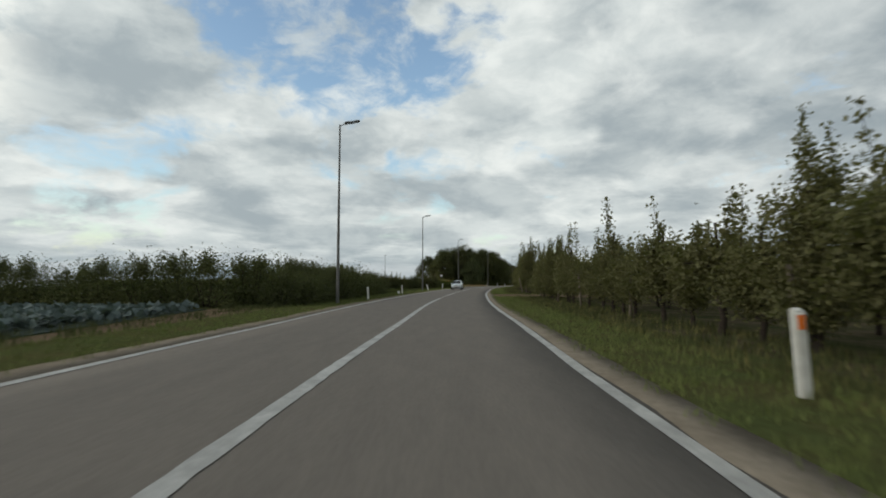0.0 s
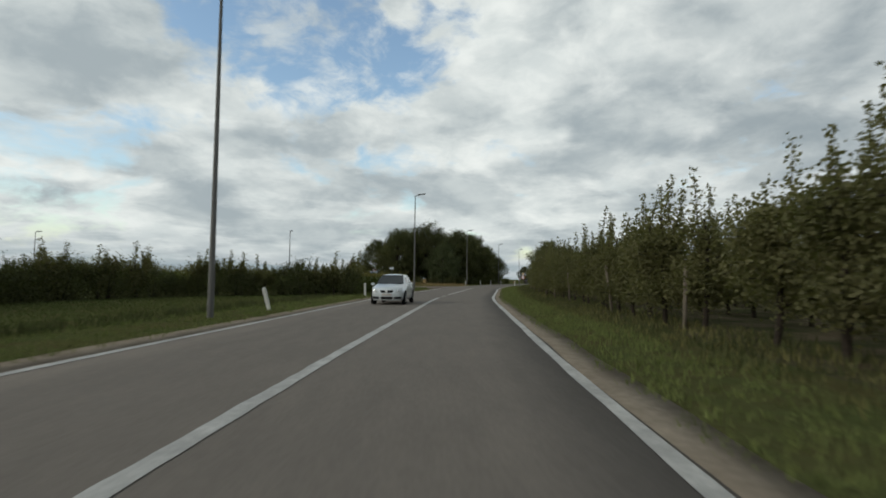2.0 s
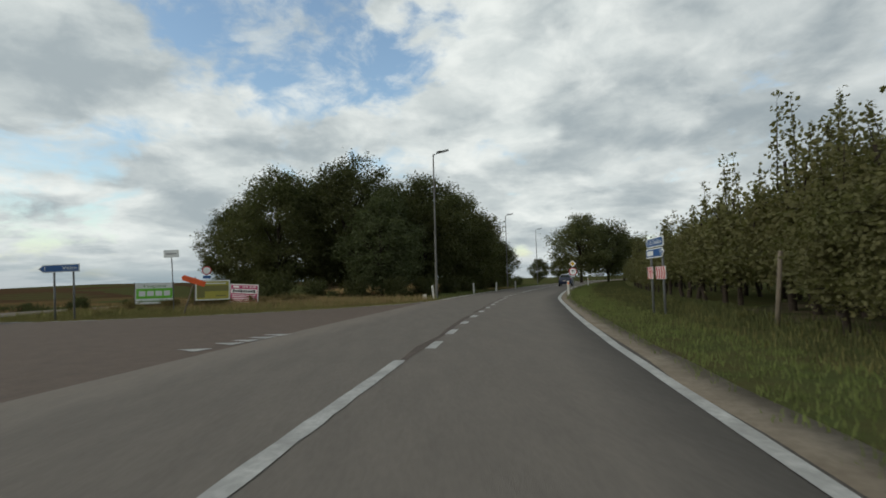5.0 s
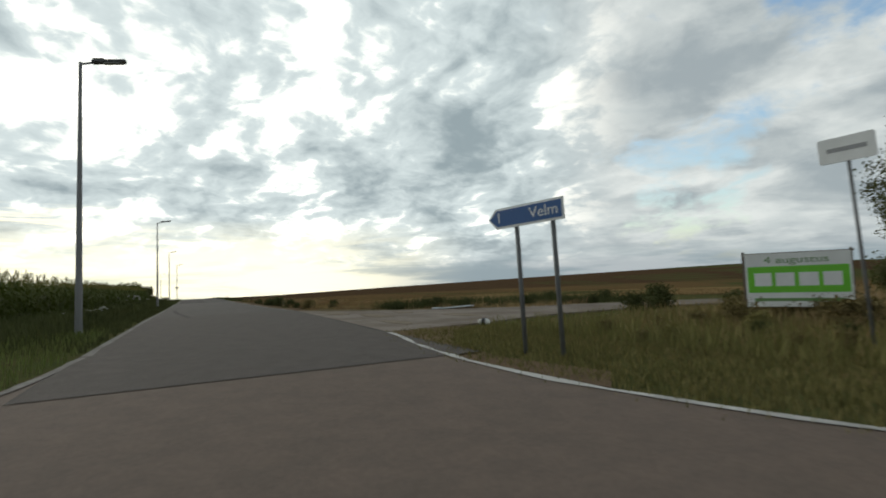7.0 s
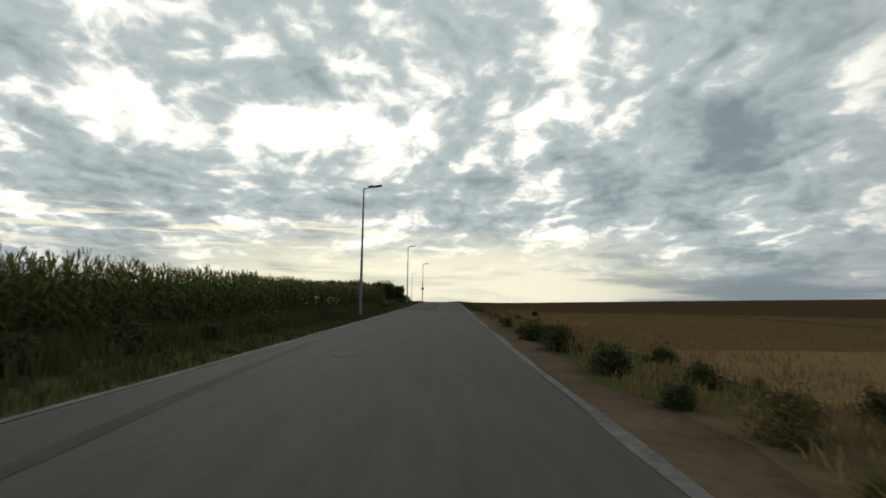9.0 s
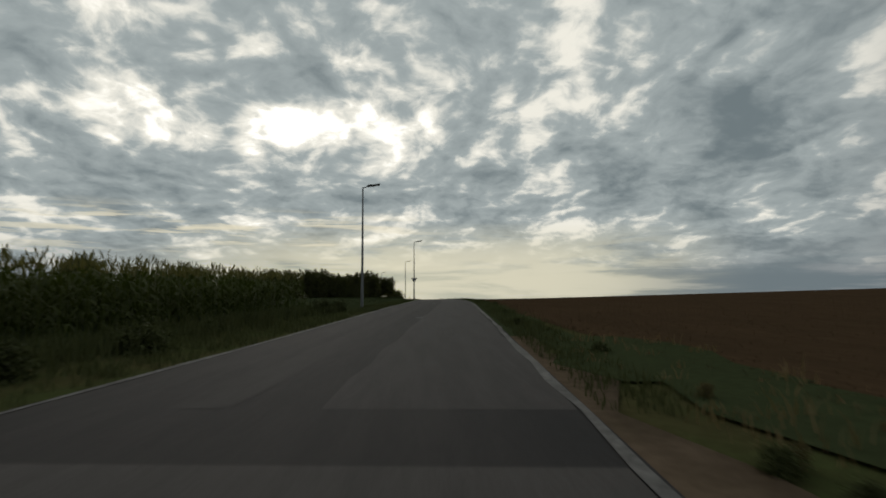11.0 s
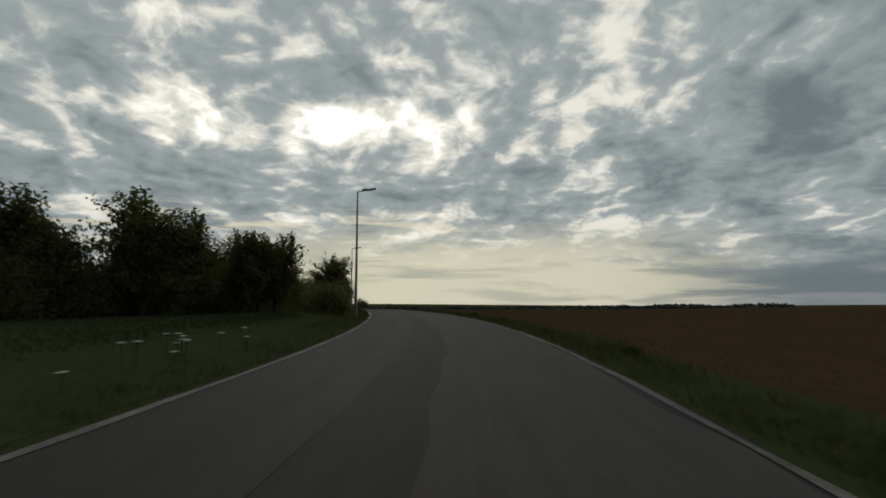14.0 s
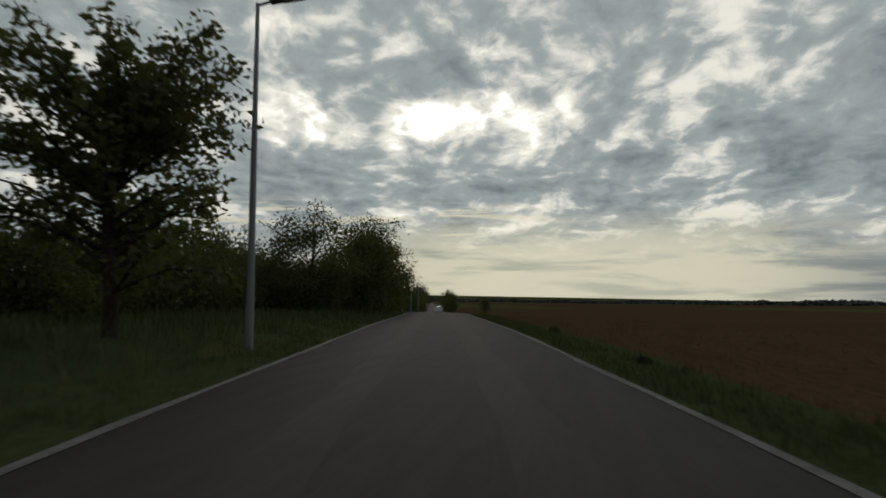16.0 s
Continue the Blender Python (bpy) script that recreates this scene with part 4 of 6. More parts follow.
plant_all(under, [(-3.6, 149.7, 0.7), (0.4, 148.8, 0.8), (3.4, 148.4, 0.8), (6.6, 147.8, 0.75), (9.6, 148.4, 0.85), (11.8, 150.8, 0.85), (14.2, 156.5, 0.85), (16.4, 161.5, 0.85), (18.6, 168, 0.85), (21.6, 177, 0.85), (25.0, 187, 0.85), (-6.0, 152.2, 0.75), (29.0, 197, 0.85)])
# trees further up the main road
far_kinds = [broad_tree("roadside_tree", "large round-headed dark green roadside tree", 41 + i, 13.5, 12.5, M_LEAF_GROVE, 260, 70, 0.36, 0.1, "trees up the main road", ragged=0.45, spread=0.04) for i in range(2)]
plant_all(far_kinds, [(42.6, 203, 0.92), (49, 206, 0.86), (56, 215, 0.8), (63, 224, 0.78), (75, 240, 0.8), (42, 232, 0.45), (56, 262, 0.55), (92, 262, 0.8), (110, 280, 0.8)])

# the orchard on the right of the main road
pears = [pear_tree(70 + i, h, "slim pear tree with upright leafy shoots in an orchard row") for i, h in enumerate((4.2, 4.7, 3.9, 4.4, 5.0, 4.0))]
rows, old_rows = [], []
for k, off in enumerate((7.6, 11.2, 14.8, 18.6)):
    for y in np.arange(-9 if k == 0 else -3, 128, 1.75 if k == 0 else 2.2):
        if 37.5 - k * 0.2 < y < (58 if k == 0 else 50.5):
            continue
        if y > 112 and k == 0 and y < 118 or (y > 122 and k == 0):
            continue
        q = main_at(y, off + rnd0.normal(0, 0.12))
        if k == 0 and 28 < y < 38:
            old_rows.append((q[0], q[1], rnd0.uniform(0.7, 0.84)))
            continue
        if y > 58 and k < 2:
            old_rows.append((q[0], q[1], rnd0.uniform(0.64, 0.84) * (1.36 if y < 64 else 1.24 if y < 75 else 1.2)))
            continue
        rows.append((q[0], q[1] + rnd0.normal(0, 0.2), rnd0.uniform(0.72, 1.02)))
for off, y0, y1 in ((9.6, 119, 168), (12.8, 126, 176), (16.2, 126, 178)):
    for y in np.arange(y0, y1, 2.0):
        q = main_at(y, off)
        rows.append((q[0], q[1] + rnd0.normal(0, 0.2), rnd0.uniform(0.82, 1.08) * (1.28 if y < 142 else 1.0)))
plant_all(pears, rows)
old = [pear_tree(180 + i, h, "leafy old pear tree in an orchard row", f) for i, (h, f) in enumerate(((5.0, 0.6), (4.6, 0.64), (5.5, 0.57), (4.8, 0.62)))]
plant_all(old, old_rows)
tall = [pear_tree(190 + i, h, "tall old pear tree with long upright shoots", 0.64) for i, h in enumerate((6.3, 5.7))]
plant_all(tall, [(*main_at(51.0, 7.7), 0.94), (*main_at(52.6, 7.5), 0.9), (*main_at(54.3, 7.6), 0.92), (*main_at(56.0, 7.6), 0.88), (*main_at(57.6, 7.8), 0.8), (*main_at(52.2, 10.0), 0.95), (*main_at(120.5, 10.4), 0.95), (*main_at(122.5, 9.9), 1.0), (*main_at(9.0, 7.6), 0.74), (*main_at(36.4, 7.3), 0.66), (*main_at(39.0, 7.5), 0.74), (*main_at(40.4, 7.9), 0.70), (*main_at(32.2, 7.5), 0.72)])


def stake(x, y, height, lean, label):
    bm = bmesh.new()
    rod(bm, (0, 0, -0.2), (0, 0, height), 0.055, 0.045, 9)
    bmesh.ops.bevel(bm, geom=[e for e in bm.edges if all(v.co.z > height - 0.05 for v in e.verts)], offset=0.012, segments=2, affect="EDGES")
    ob = part("orchard_stake", bm, M_WOOD_STAKE, None, "", "", True)
    tagged(ob, label, "stake", "stakes of the orchard")
    ob.matrix_basis = pose(x, y, float(land(x, y)), lean[0], lean[1], 0)
    return ob


for y in np.arange(-5, 126, 7.0):
    if 38 < y < 49:
        continue
    q = main_at(y, 7.25)
    ob = stake(q[0], q[1], rnd0.uniform(1.5, 1.9), (rnd0.normal(0, 3), rnd0.normal(0, 4)), "weathered grey wooden stake among the fruit trees")
q = main_at(50.2, 6.9)
stake(q[0], q[1], 1.6, (4, -12), "leaning weathered stake at the end of an orchard row")

stake(-2.2, 88.7, 2.7, (0, 18), "leaning grey post standing out of the hedge")

# the bushy orchard edge on the left of the main road
hedges = [hedge_bush(80 + i, h, 2.5, "dense unclipped dark green bush with upright shoots", None, "bushes left of the main road", 0.095, 15) for i, h in enumerate((1.9, 2.1, 1.7, 2.2))]
spots = []
for y in np.arange(24.5, 51.5, 1.5):
    spots.append((-7.6 + (y - 24) * 0.045 + rnd0.normal(0, 0.25), y, rnd0.uniform(0.8, 1.02)))
    spots.append((-9.6 + rnd0.normal(0, 0.3), y + 0.6, rnd0.uniform(0.85, 1.06)))
for x in np.arange(-46, -9.5, 1.6):
    spots.append((x, 24.0 + (x + 9) * 0.12 + rnd0.normal(0, 0.3), rnd0.uniform(0.92, 1.12)))
border = spline([(-11.5, 53), (-13.6, 60), (-14.6, 70), (-13.6, 79), (-10.5, 84.5), (-6.0, 87.0), (-1.6, 88.2)], 1.25)
for x, y in border:
    spots.append((x + rnd0.normal(0, 0.2), y + rnd0.normal(0, 0.2), rnd0.uniform(0.74, 0.9) * (1.36 if y < 77 else 1.06)))
plant_all(hedges, spots)
young = [pear_tree(210 + i, 3.1, "young fruit tree with upright shoots standing above the hedge", 0.56) for i in range(3)]
plant_all(young, [(-2.4, 87.7, 0.92), (-1.5, 90.3, 1.0), (-12.3, 81.6, 0.95), (-10.2, 84.8, 0.9), (-14.4, 72, 1.0), (-14.2, 64, 0.95), (-13.9, 77, 0.95), (-3.6, 87.4, 0.85), (-6.8, 86.6, 0.9), (-8.4, 85.9, 0.95), (-13.2, 79.6, 0.9)])

def plum_tree(seed, height, reach, label, group=""):
    """A tree of many arching boughs that rise from a short trunk, leafy along their length, with gaps between them."""
    rnd = np.random.RandomState(seed)
    root = thing("plum_tree", label, "tree", group)
    wood, spots = [], []
    stem = [(0.05 * math.sin(i), 0.04 * i * math.cos(i), -0.15 + height * 0.62 * i / 5) for i in range(6)]
    wood.append(tube(stem, np.linspace(0.15, 0.05, 6), 9))
    for k in range(54):
        z = height * rnd.uniform(0.12, 0.6)
        a = k * 2.4 + rnd.normal(0, 0.3)
        l = reach * rnd.uniform(0.55, 1.0) * (1.12 - 0.5 * z / height)
        lift = height * rnd.uniform(0.08, 0.42) * (0.35 + z / height)
        base = np.array([0.0, 0.0, z])
        tip = base + (l * math.cos(a), l * math.sin(a), min(lift, height * 0.98 - z))
        mid = (base + tip) / 2 + (0, 0, 0.10 * l) + rnd.normal(0, 0.1, 3)
        wood.append(tube([base, mid, tip], [0.05, 0.03, 0.008], 5))
        for t in np.linspace(0.25, 1.0, 10):
            q = base * (1 - t) ** 2 + 2 * mid * t * (1 - t) + tip * t * t
            spots.append((q + rnd.normal(0, 0.12, 3), 0.24 - 0.11 * t, int(21 - 7 * t)))
    for k in range(9):
        base = np.array([rnd.normal(0, 0.5), rnd.normal(0, 0.5), height * 0.6])
        tip = base + (rnd.normal(0, 0.5), rnd.normal(0, 0.5), height * rnd.uniform(0.2, 0.4))
        wood.append(tube([base, (base + tip) / 2, tip], [0.03, 0.02, 0.006], 4))
        spots += [(base + (tip - base) * t, 0.30 - 0.2 * t, int(34 - 20 * t)) for t in np.linspace(0, 1, 9)]
    v, f = merge(wood)
    mesh_part("trunk", arrays("trunk", v, f), M_BARK, root, "", "", True)
    c = np.vstack([q + rnd.normal(0, 1, (n, 3)) * r for q, r, n in spots])
    v, f = leaves(c, 0.185, rnd, 0.6, 0.25, 0.55)
    mesh_part("crown", arrays("crown", v, f), M_LEAF_FIELD, root)
    return root


# the hedge of small trees south of the lane, and the taller ones beyond
wild = [broad_tree("field_tree", "dark leafy wild plum tree in a field hedge", 100 + i, h, w, M_LEAF_FIELD, 130, 95, 0.135, 0.0, "trees along the lane", ragged=0.4, spread=0.05) for i, (h, w) in enumerate(((5.0, 4.2), (4.4, 3.8), (5.6, 4.4)))]
spots = []
for t in np.linspace(0, 1, 112):
    spots.append((-97 - 56 * t + rnd0.normal(0, 0.4), 101 + 21.5 * t + rnd0.normal(0, 1.1), rnd0.uniform(0.72, 0.9) * (0.78 + 0.34 * t)))
plums = [plum_tree(140 + i, h, r, "dark open-crowned wild plum tree in a field hedge", "plum trees of the field hedge") for i, (h, r) in enumerate(((5.2, 2.1), (4.6, 1.9), (5.6, 2.2)))]
plum_spots = [(-98.5 - 55 * t + rnd0.normal(0, 0.4), 102.2 + 21.5 * t + rnd0.normal(0, 0.5), rnd0.uniform(0.82, 1.10) * (0.80 + 0.30 * t)) for t in np.linspace(0.0, 1.0, 36)]
plum_spots += [(*side_at(x, -10.8 + rnd0.normal(0, 0.5)), rnd0.uniform(0.72, 0.94)) for x in np.arange(-155, -186, -3.4)]
plant_all(plums, plum_spots)
thicket = [hedge_bush(110 + i, h, 3.6, "dark leafy wild plum bush in a field hedge", M_LEAF_FIELD, "bushes of the field hedge", 0.145, 9, 1.3, "hedge_bush") for i, h in enumerate((3.2, 3.6, 3.4))]
plant_all(thicket, spots)
spots = []
for x in np.arange(-158, -236, -1.9):
    q = side_at(x, -12.3 + rnd0.normal(0, 0.7))
    if -192 < x < -186:
        continue
    spots.append((q[0], q[1], rnd0.uniform(0.8, 1.0) * (1.0 if x > -192 else 1.5 if x > -199 else 1.95)))
for q in spots:
    copy_thing(thicket[rnd0.randint(0, 3)], stand(q[0], q[1], rnd0.uniform(0, 360), q[2]))
spots = [(-167.0, 116.6, 1.02), (-178.6, 113.6, 1.0), (-163.0, 117.8, 0.9)]
for x in np.arange(-160, -230, -4):
    q = side_at(x, -17 + rnd0.normal(0, 1))
    spots.append((q[0], q[1], rnd0.uniform(0.7, 0.85)))
spots += [(*side_at(x, o), k) for x, o, k in ((-219, -6.2, 1.5), (-224, -6.4, 1.55), (-229, -6.2, 1.5), (-213, -8.5, 1.3), (-235, -6, 1.5))]
# the trees that close over the lane far ahead
spots += [(*side_at(x, o), k) for x, o, k in ((-258, -7.5, 0.9), (-268, -7.5, 0.95), (-280, -7.0, 1.1), (-303, -5.6, 1.3), (-312, -5.2, 1.4), (-322, -5.0, 1.45), (-334, -4.8, 1.5), (-322, 5.0, 1.05), (-334, 4.8, 1.2), (-346, 4.6, 1.3), (-318, 14.0, 0.85))]
plant_all(wild, spots)


big = plum_tree(120, 6.7, 3.35, "tall dark open-crowned plum tree beside the lane")
big.matrix_basis = stand(-188.9, 116.9, 40)
low = [hedge_bush(130 + i, 1.5, 2.0, "rough dark bush on the lane's verge", M_LEAF_FIELD, "bushes on the lane's verge", 0.13, 5) for i in range(2)]
plant_all(low, [(*side_at(-158, -5.2), 1.0), (*side_at(-161, -5.6), 1.1), (*side_at(-164.5, -5.8), 0.9), (*side_at(-232, -7), 1.6), (*side_at(-226, -7), 1.3)])

# ---- crops and grasses ----
def corn_field():
    """Rows of maize: stalk, arching leaves and a tassel on each plant, thick along the field's edges."""
    rnd = np.random.RandomState(5)
    def inside(x, y):
        lo = max(-0.9 + (y - 92) * 0.15, -30) if y < 112 else None
        if y < 112:
            return x < lo
        return x < -5.5 - (y - 112) * 0.75
    pts = []
    for x in np.arange(-85.5, 2.2, 0.28):
        for k in range(9):
            y = side_at(max(min(x, -8.5), -95), -7.4)[1] - 0.75 * k
            if inside(x, y) and y > 90:
                pts.append((x + rnd.normal(0, 0.05), y + rnd.normal(0, 0.08)))
    for y in np.arange(91, 114, 0.24):
        for k in range(9):
            x = -1.1 + (y - 92) * 0.15 - 0.75 * k
            pts.append((x + rnd.normal(0, 0.06), y + rnd.normal(0, 0.06)))
    for x in np.arange(-85.5, -8, 0.9):
        for y in np.arange(92, 113, 1.1):
            if inside(x, y):
                pts.append((x + rnd.normal(0, 0.2), y + rnd.normal(0, 0.2)))
    vs, fs, slots, n = [], [], [], 0
    for x, y in pts:
        z, h = float(land(x, y)), rnd.uniform(1.62, 1.95) * (0.76 if x > -12 and y < 113 else 1.0)
        for a, w in ((rnd.uniform(0, 3), 0.02),):
            dx, dy = w * math.cos(a), w * math.sin(a)
            vs += [(x - dx, y - dy, z), (x + dx, y + dy, z), (x + dx * 0.5, y + dy * 0.5, z + h), (x - dx * 0.5, y - dy * 0.5, z + h)]
            fs.append((n, n + 1, n + 2, n + 3)); slots.append(0); n += 4
        for i in range(7):
            a, zb, l = rnd.uniform(0, 2 * math.pi), z + h * (0.15 + 0.11 * i), rnd.uniform(0.5, 0.8)
            c, s = math.cos(a), math.sin(a)
            w = 0.045
            for (r, u, ww) in ((0, 0, 0.6), (0.4, 0.28, 1.0), (0.75, 0.25, 0.8), (1.0, 0.0, 0.1)):
                r *= l; u *= l
                vs += [(x + c * r - s * w * ww, y + s * r + c * w * ww, zb + u), (x + c * r + s * w * ww, y + s * r - c * w * ww, zb + u)]
            for k in range(3):
                fs.append((n + 2 * k, n + 2 * k + 1, n + 2 * k + 3, n + 2 * k + 2)); slots.append(0)
            n += 8
        for i in range(4):
            a = rnd.uniform(0, 2 * math.pi)
            c, s = math.cos(a) * 0.12, math.sin(a) * 0.12
            vs += [(x - s * 0.1, y + c * 0.1, z + h - 0.02), (x + s * 0.1, y - c * 0.1, z + h - 0.02), (x + c + s * 0.06, y + s - c * 0.06, z + h + rnd.uniform(0.18, 0.34)), (x + c - s * 0.06, y + s + c * 0.06, z + h + rnd.uniform(0.18, 0.34))]
            fs.append((n, n + 1, n + 2, n + 3)); slots.append(1); n += 4
    ob = mesh_part("corn_field", arrays("corn_field", vs, fs, slots), [M_CORN, M_TASSEL], None, "tall green maize with pale tassels beside the lane", "stuff")
    tagged(ob, category="maize")


corn_field()


def blades(name, places, heights, mat, label, category, width=0.0065, lean=0.45, seed=1):
    """Narrow bent blades rooted at the given places."""
    rnd = np.random.RandomState(seed)
    p = np.asarray(places, float)
    n = len(p)
    h = np.asarray(heights, float) * rnd.uniform(0.6, 1.25, n)
    a, t = rnd.uniform(0, 2 * math.pi, n), rnd.uniform(0, 2 * math.pi, n)
    d = np.stack([np.cos(a), np.sin(a), np.zeros(n)], 1)
    b = np.stack([np.cos(t), np.sin(t), np.zeros(n)], 1) * (lean * rnd.uniform(0.2, 1.0, n) * h)[:, None]
    root = np.c_[p, land(p[:, 0], p[:, 1]) - 0.02]
    w = width * rnd.uniform(0.7, 1.4, (n, 1)) * (1 + h[:, None])
    up = np.stack([np.zeros(n), np.zeros(n), h], 1)
    v = np.stack([root - d * w, root + d * w, root + up * 0.6 + b * 0.35 + d * w * 0.7, root + up * 0.6 + b * 0.35 - d * w * 0.7, root + up + b + d * w * 0.1, root + up + b - d * w * 0.1], 1).reshape(-1, 3)
    i = np.arange(n)[:, None] * 6
    f = np.vstack([i + (0, 1, 2, 3), i + (3, 2, 4, 5)])
    ob = mesh_part(name, arrays(name, v, f), mat, None, label, "stuff")
    return tagged(ob, category=category)


def strip(line, lo, hi, per_metre, rnd, clump=0.25, per_clump=9):
    """Places in clumps along a line, between two offsets to its right."""
    n = sides(line)
    seg = np.hypot(*np.diff(line, axis=0).T)
    count = int(seg.sum() * per_metre / per_clump)
    i = rnd.choice(len(seg), count, p=seg / seg.sum())
    t = rnd.uniform(0, 1, (count, 1))
    c = line[i] * (1 - t) + line[i + 1] * t + n[i] * rnd.uniform(lo, hi, (count, 1))
    return np.repeat(c, per_clump, 0) + rnd.normal(0, clump * 0.4, (count * per_clump, 2))


def off_road(g):
    """Keeps the places that lie clear of the lane's asphalt."""
    order = np.argsort(SIDE[:, 0])
    return g[np.abs(g[:, 1] - np.interp(g[:, 0], SIDE[order, 0], SIDE[order, 1])) > 2.95]


rg = np.random.RandomState(8)
south_main = MAIN[(MAIN[:, 1] > -6) & (MAIN[:, 1] < 112)]
north_main = MAIN[(MAIN[:, 1] > 138) & (MAIN[:, 1] < 200)]
right_main = MAIN[(MAIN[:, 1] > -6) & (MAIN[:, 1] < 190)]
lane = SIDE[(SIDE[:, 0] < -8) & (SIDE[:, 0] > -225)]
lane_north = SIDE[(SIDE[:, 0] < -20) & (SIDE[:, 0] > -225)]
g = [strip(right_main, 3.78, 5.75, 320, rg), strip(south_main, -6.6, -3.95, 270, rg), strip(north_main, -7.5, -3.9, 60, rg)]
g = np.vstack(g)
keep = ~((g[:, 0] > 2) & (g[:, 1] > 40.2) & (g[:, 1] < 47.2))
g = g[keep]
blades("verge_grass", g, np.full(len(g), 0.13), M_BLADE, "short bright green verge grass along the main road", "grass", seed=2)
g = np.vstack([strip(right_main, 5.5, 8.6, 170, rg, 0.5), strip(south_main, -8.0, -6.2, 100, rg)])
g = g[~((g[:, 0] > 2) & (g[:, 1] > 39.5) & (g[:, 1] < 47.6))]
h = strip(right_main, 5.4, 8.2, 130, rg, 0.4)
h = h[~((h[:, 0] > 2) & (h[:, 1] > 39.5) & (h[:, 1] < 47.6))]
blades("olive_verge", h, np.full(len(h), 0.17), M_OLIVE_GRASS, "yellowing olive grass beside the orchard", "grass", 0.007, seed=33)
blades("rough_grass", g, np.full(len(g), 0.22), M_WEED, "rough grass and weeds under the orchard edge", "grass", 0.008, seed=3)
g = strip(lane[lane[:, 0] > -62], -4.6, -2.75, 260, rg)
g = off_road(g)
blades("near_lane_grass", g, np.full(len(g), 0.14), M_BLADE_LANE, "short green grass along the lane near the junction", "grass", seed=14)
g = np.vstack([strip(lane[lane[:, 0] < -60], -4.6, -2.75, 220, rg), strip(lane_north[lane_north[:, 0] < -60], 2.65, 4.1, 200, rg), strip(lane_north[lane_north[:, 0] > -60], 3.9, 5.6, 22, rg)])
g = off_road(g)
blades("lane_grass", g, np.full(len(g), 0.15), M_BLADE_LANE, "green grass along the lane's edges", "grass", seed=4)
g = np.vstack([strip(lane[lane[:, 0] > -84], -7.2, -4.4, 190, rg), strip(lane[lane[:, 0] < -152], -12, -4.4, 190, rg, 0.6), strip(lane_north[lane_north[:, 0] < -66], 3.0, 4.3, 60, rg, 0.6)])
g = off_road(g)
blades("tall_lane_grass", g, np.where(g[:, 1] > 131.5 - np.maximum(-140 - g[:, 0], 0) * 0.22, 0.2, 0.44), M_BLADE_LANE, "tall weedy grass between lane and field", "grass", 0.009, seed=5)
g = np.vstack([strip(lane_north[lane_north[:, 0] > -70], 3.6, 6.4, 40, rg), strip(lane_north[lane_north[:, 0] > -62], 3.9, 8.0, 190, rg, 0.45, 16)])
g = off_road(g)
swell = 0.5 + 0.5 * np.sin(g[:, 0] * 1.9 + 2.0 * np.sin(g[:, 1] * 1.3)) * np.sin(g[:, 1] * 2.3 + 1.7 * np.sin(g[:, 0] * 0.8))
g, swell = g[swell > 0.22], swell[swell > 0.22]
reddish = np.sin(g[:, 0] * 0.9 + g[:, 1] * 1.7) > 0.25
for name, mask, mat, label in (("dry_grass", ~reddish, M_BLADE_DRY, "dry straw-coloured tufts of grass at the field's edge"), ("russet_grass", reddish, M_BLADE_RUSSET, "withered reddish-brown tufts of grass at the field's edge")):
    blades(name, g[mask], 0.08 + 0.26 * swell[mask] ** 1.5, mat, label, "grass", 0.007, 0.7, seed=6)


def island_places(count, rnd, deep=7.5):
    """The rough ground between the junction and the ripe field, where the boards stand."""
    line = north[::-1]
    n = sides(line)
    i = rnd.randint(0, len(line), count)
    return line[i] - n[i] * rnd.uniform(0.3, deep, (count, 1)) + rnd.normal(0, 0.3, (count, 2))


g = island_places(52000, rg, 3.8)
blades("junction_grass", g[::2], np.full(len(g[::2]), 0.08), M_BLADE_JUNCTION, "green mown grass round the junction corner", "grass", seed=7)
blades("junction_turf", g[1::2], np.full(len(g[1::2]), 0.09), M_OLIVE_GRASS, "short yellowing turf round the junction corner", "grass", seed=27)
g = island_places(20000, rg, 12)
g = g[(g[:, 1] > 132.3 + np.maximum(g[:, 0] - 1, 0) * 0.6) & (g[:, 0] > -8)]
blades("junction_weeds", g, np.full(len(g), 0.28), M_OLIVE_GRASS, "tall olive-green weeds behind the junction corner", "grass", 0.008, seed=8)
g = island_places(22000, rg, 17)
g = g[(g[:, 1] > 131.6 + np.maximum(g[:, 0] - 1, 0) * 0.6) & (g[:, 0] > -8)]
blades("junction_straw", g, np.clip((g[:, 1] - 132) * 0.09, 0.08, 0.42), M_BLADE_DRY, "tall dry straw-coloured grass behind the boards", "grass", 0.006, seed=9)


rs = np.random.RandomState(44)
g = np.c_[rs.uniform(-25, -12, 9000), rs.uniform(131.6, 140.6, 9000)]
g = g[(g[:, 1] > 131.4 + np.maximum(g[:, 0] + 20.6, 0) * 0.72) & (g[:, 1] > 131.6 - (g[:, 0] + 20.6) * 0.3)]
swell = 0.5 + 0.5 * np.sin(g[:, 0] * 2.1 + 2.0 * np.sin(g[:, 1] * 1.1)) * np.sin(g[:, 1] * 1.9 + 1.7 * np.sin(g[:, 0] * 0.9))
g, swell = g[swell > 0.2], swell[swell > 0.2]
russet = np.sin(g[:, 0] * 0.8 - g[:, 1] * 1.3) > 0.1
blades("track_straw", g[~russet], 0.07 + 0.24 * swell[~russet] ** 1.5, M_BLADE_DRY, "dry straw-coloured tufts beside the farm track", "grass", 0.008, 0.7, seed=45)
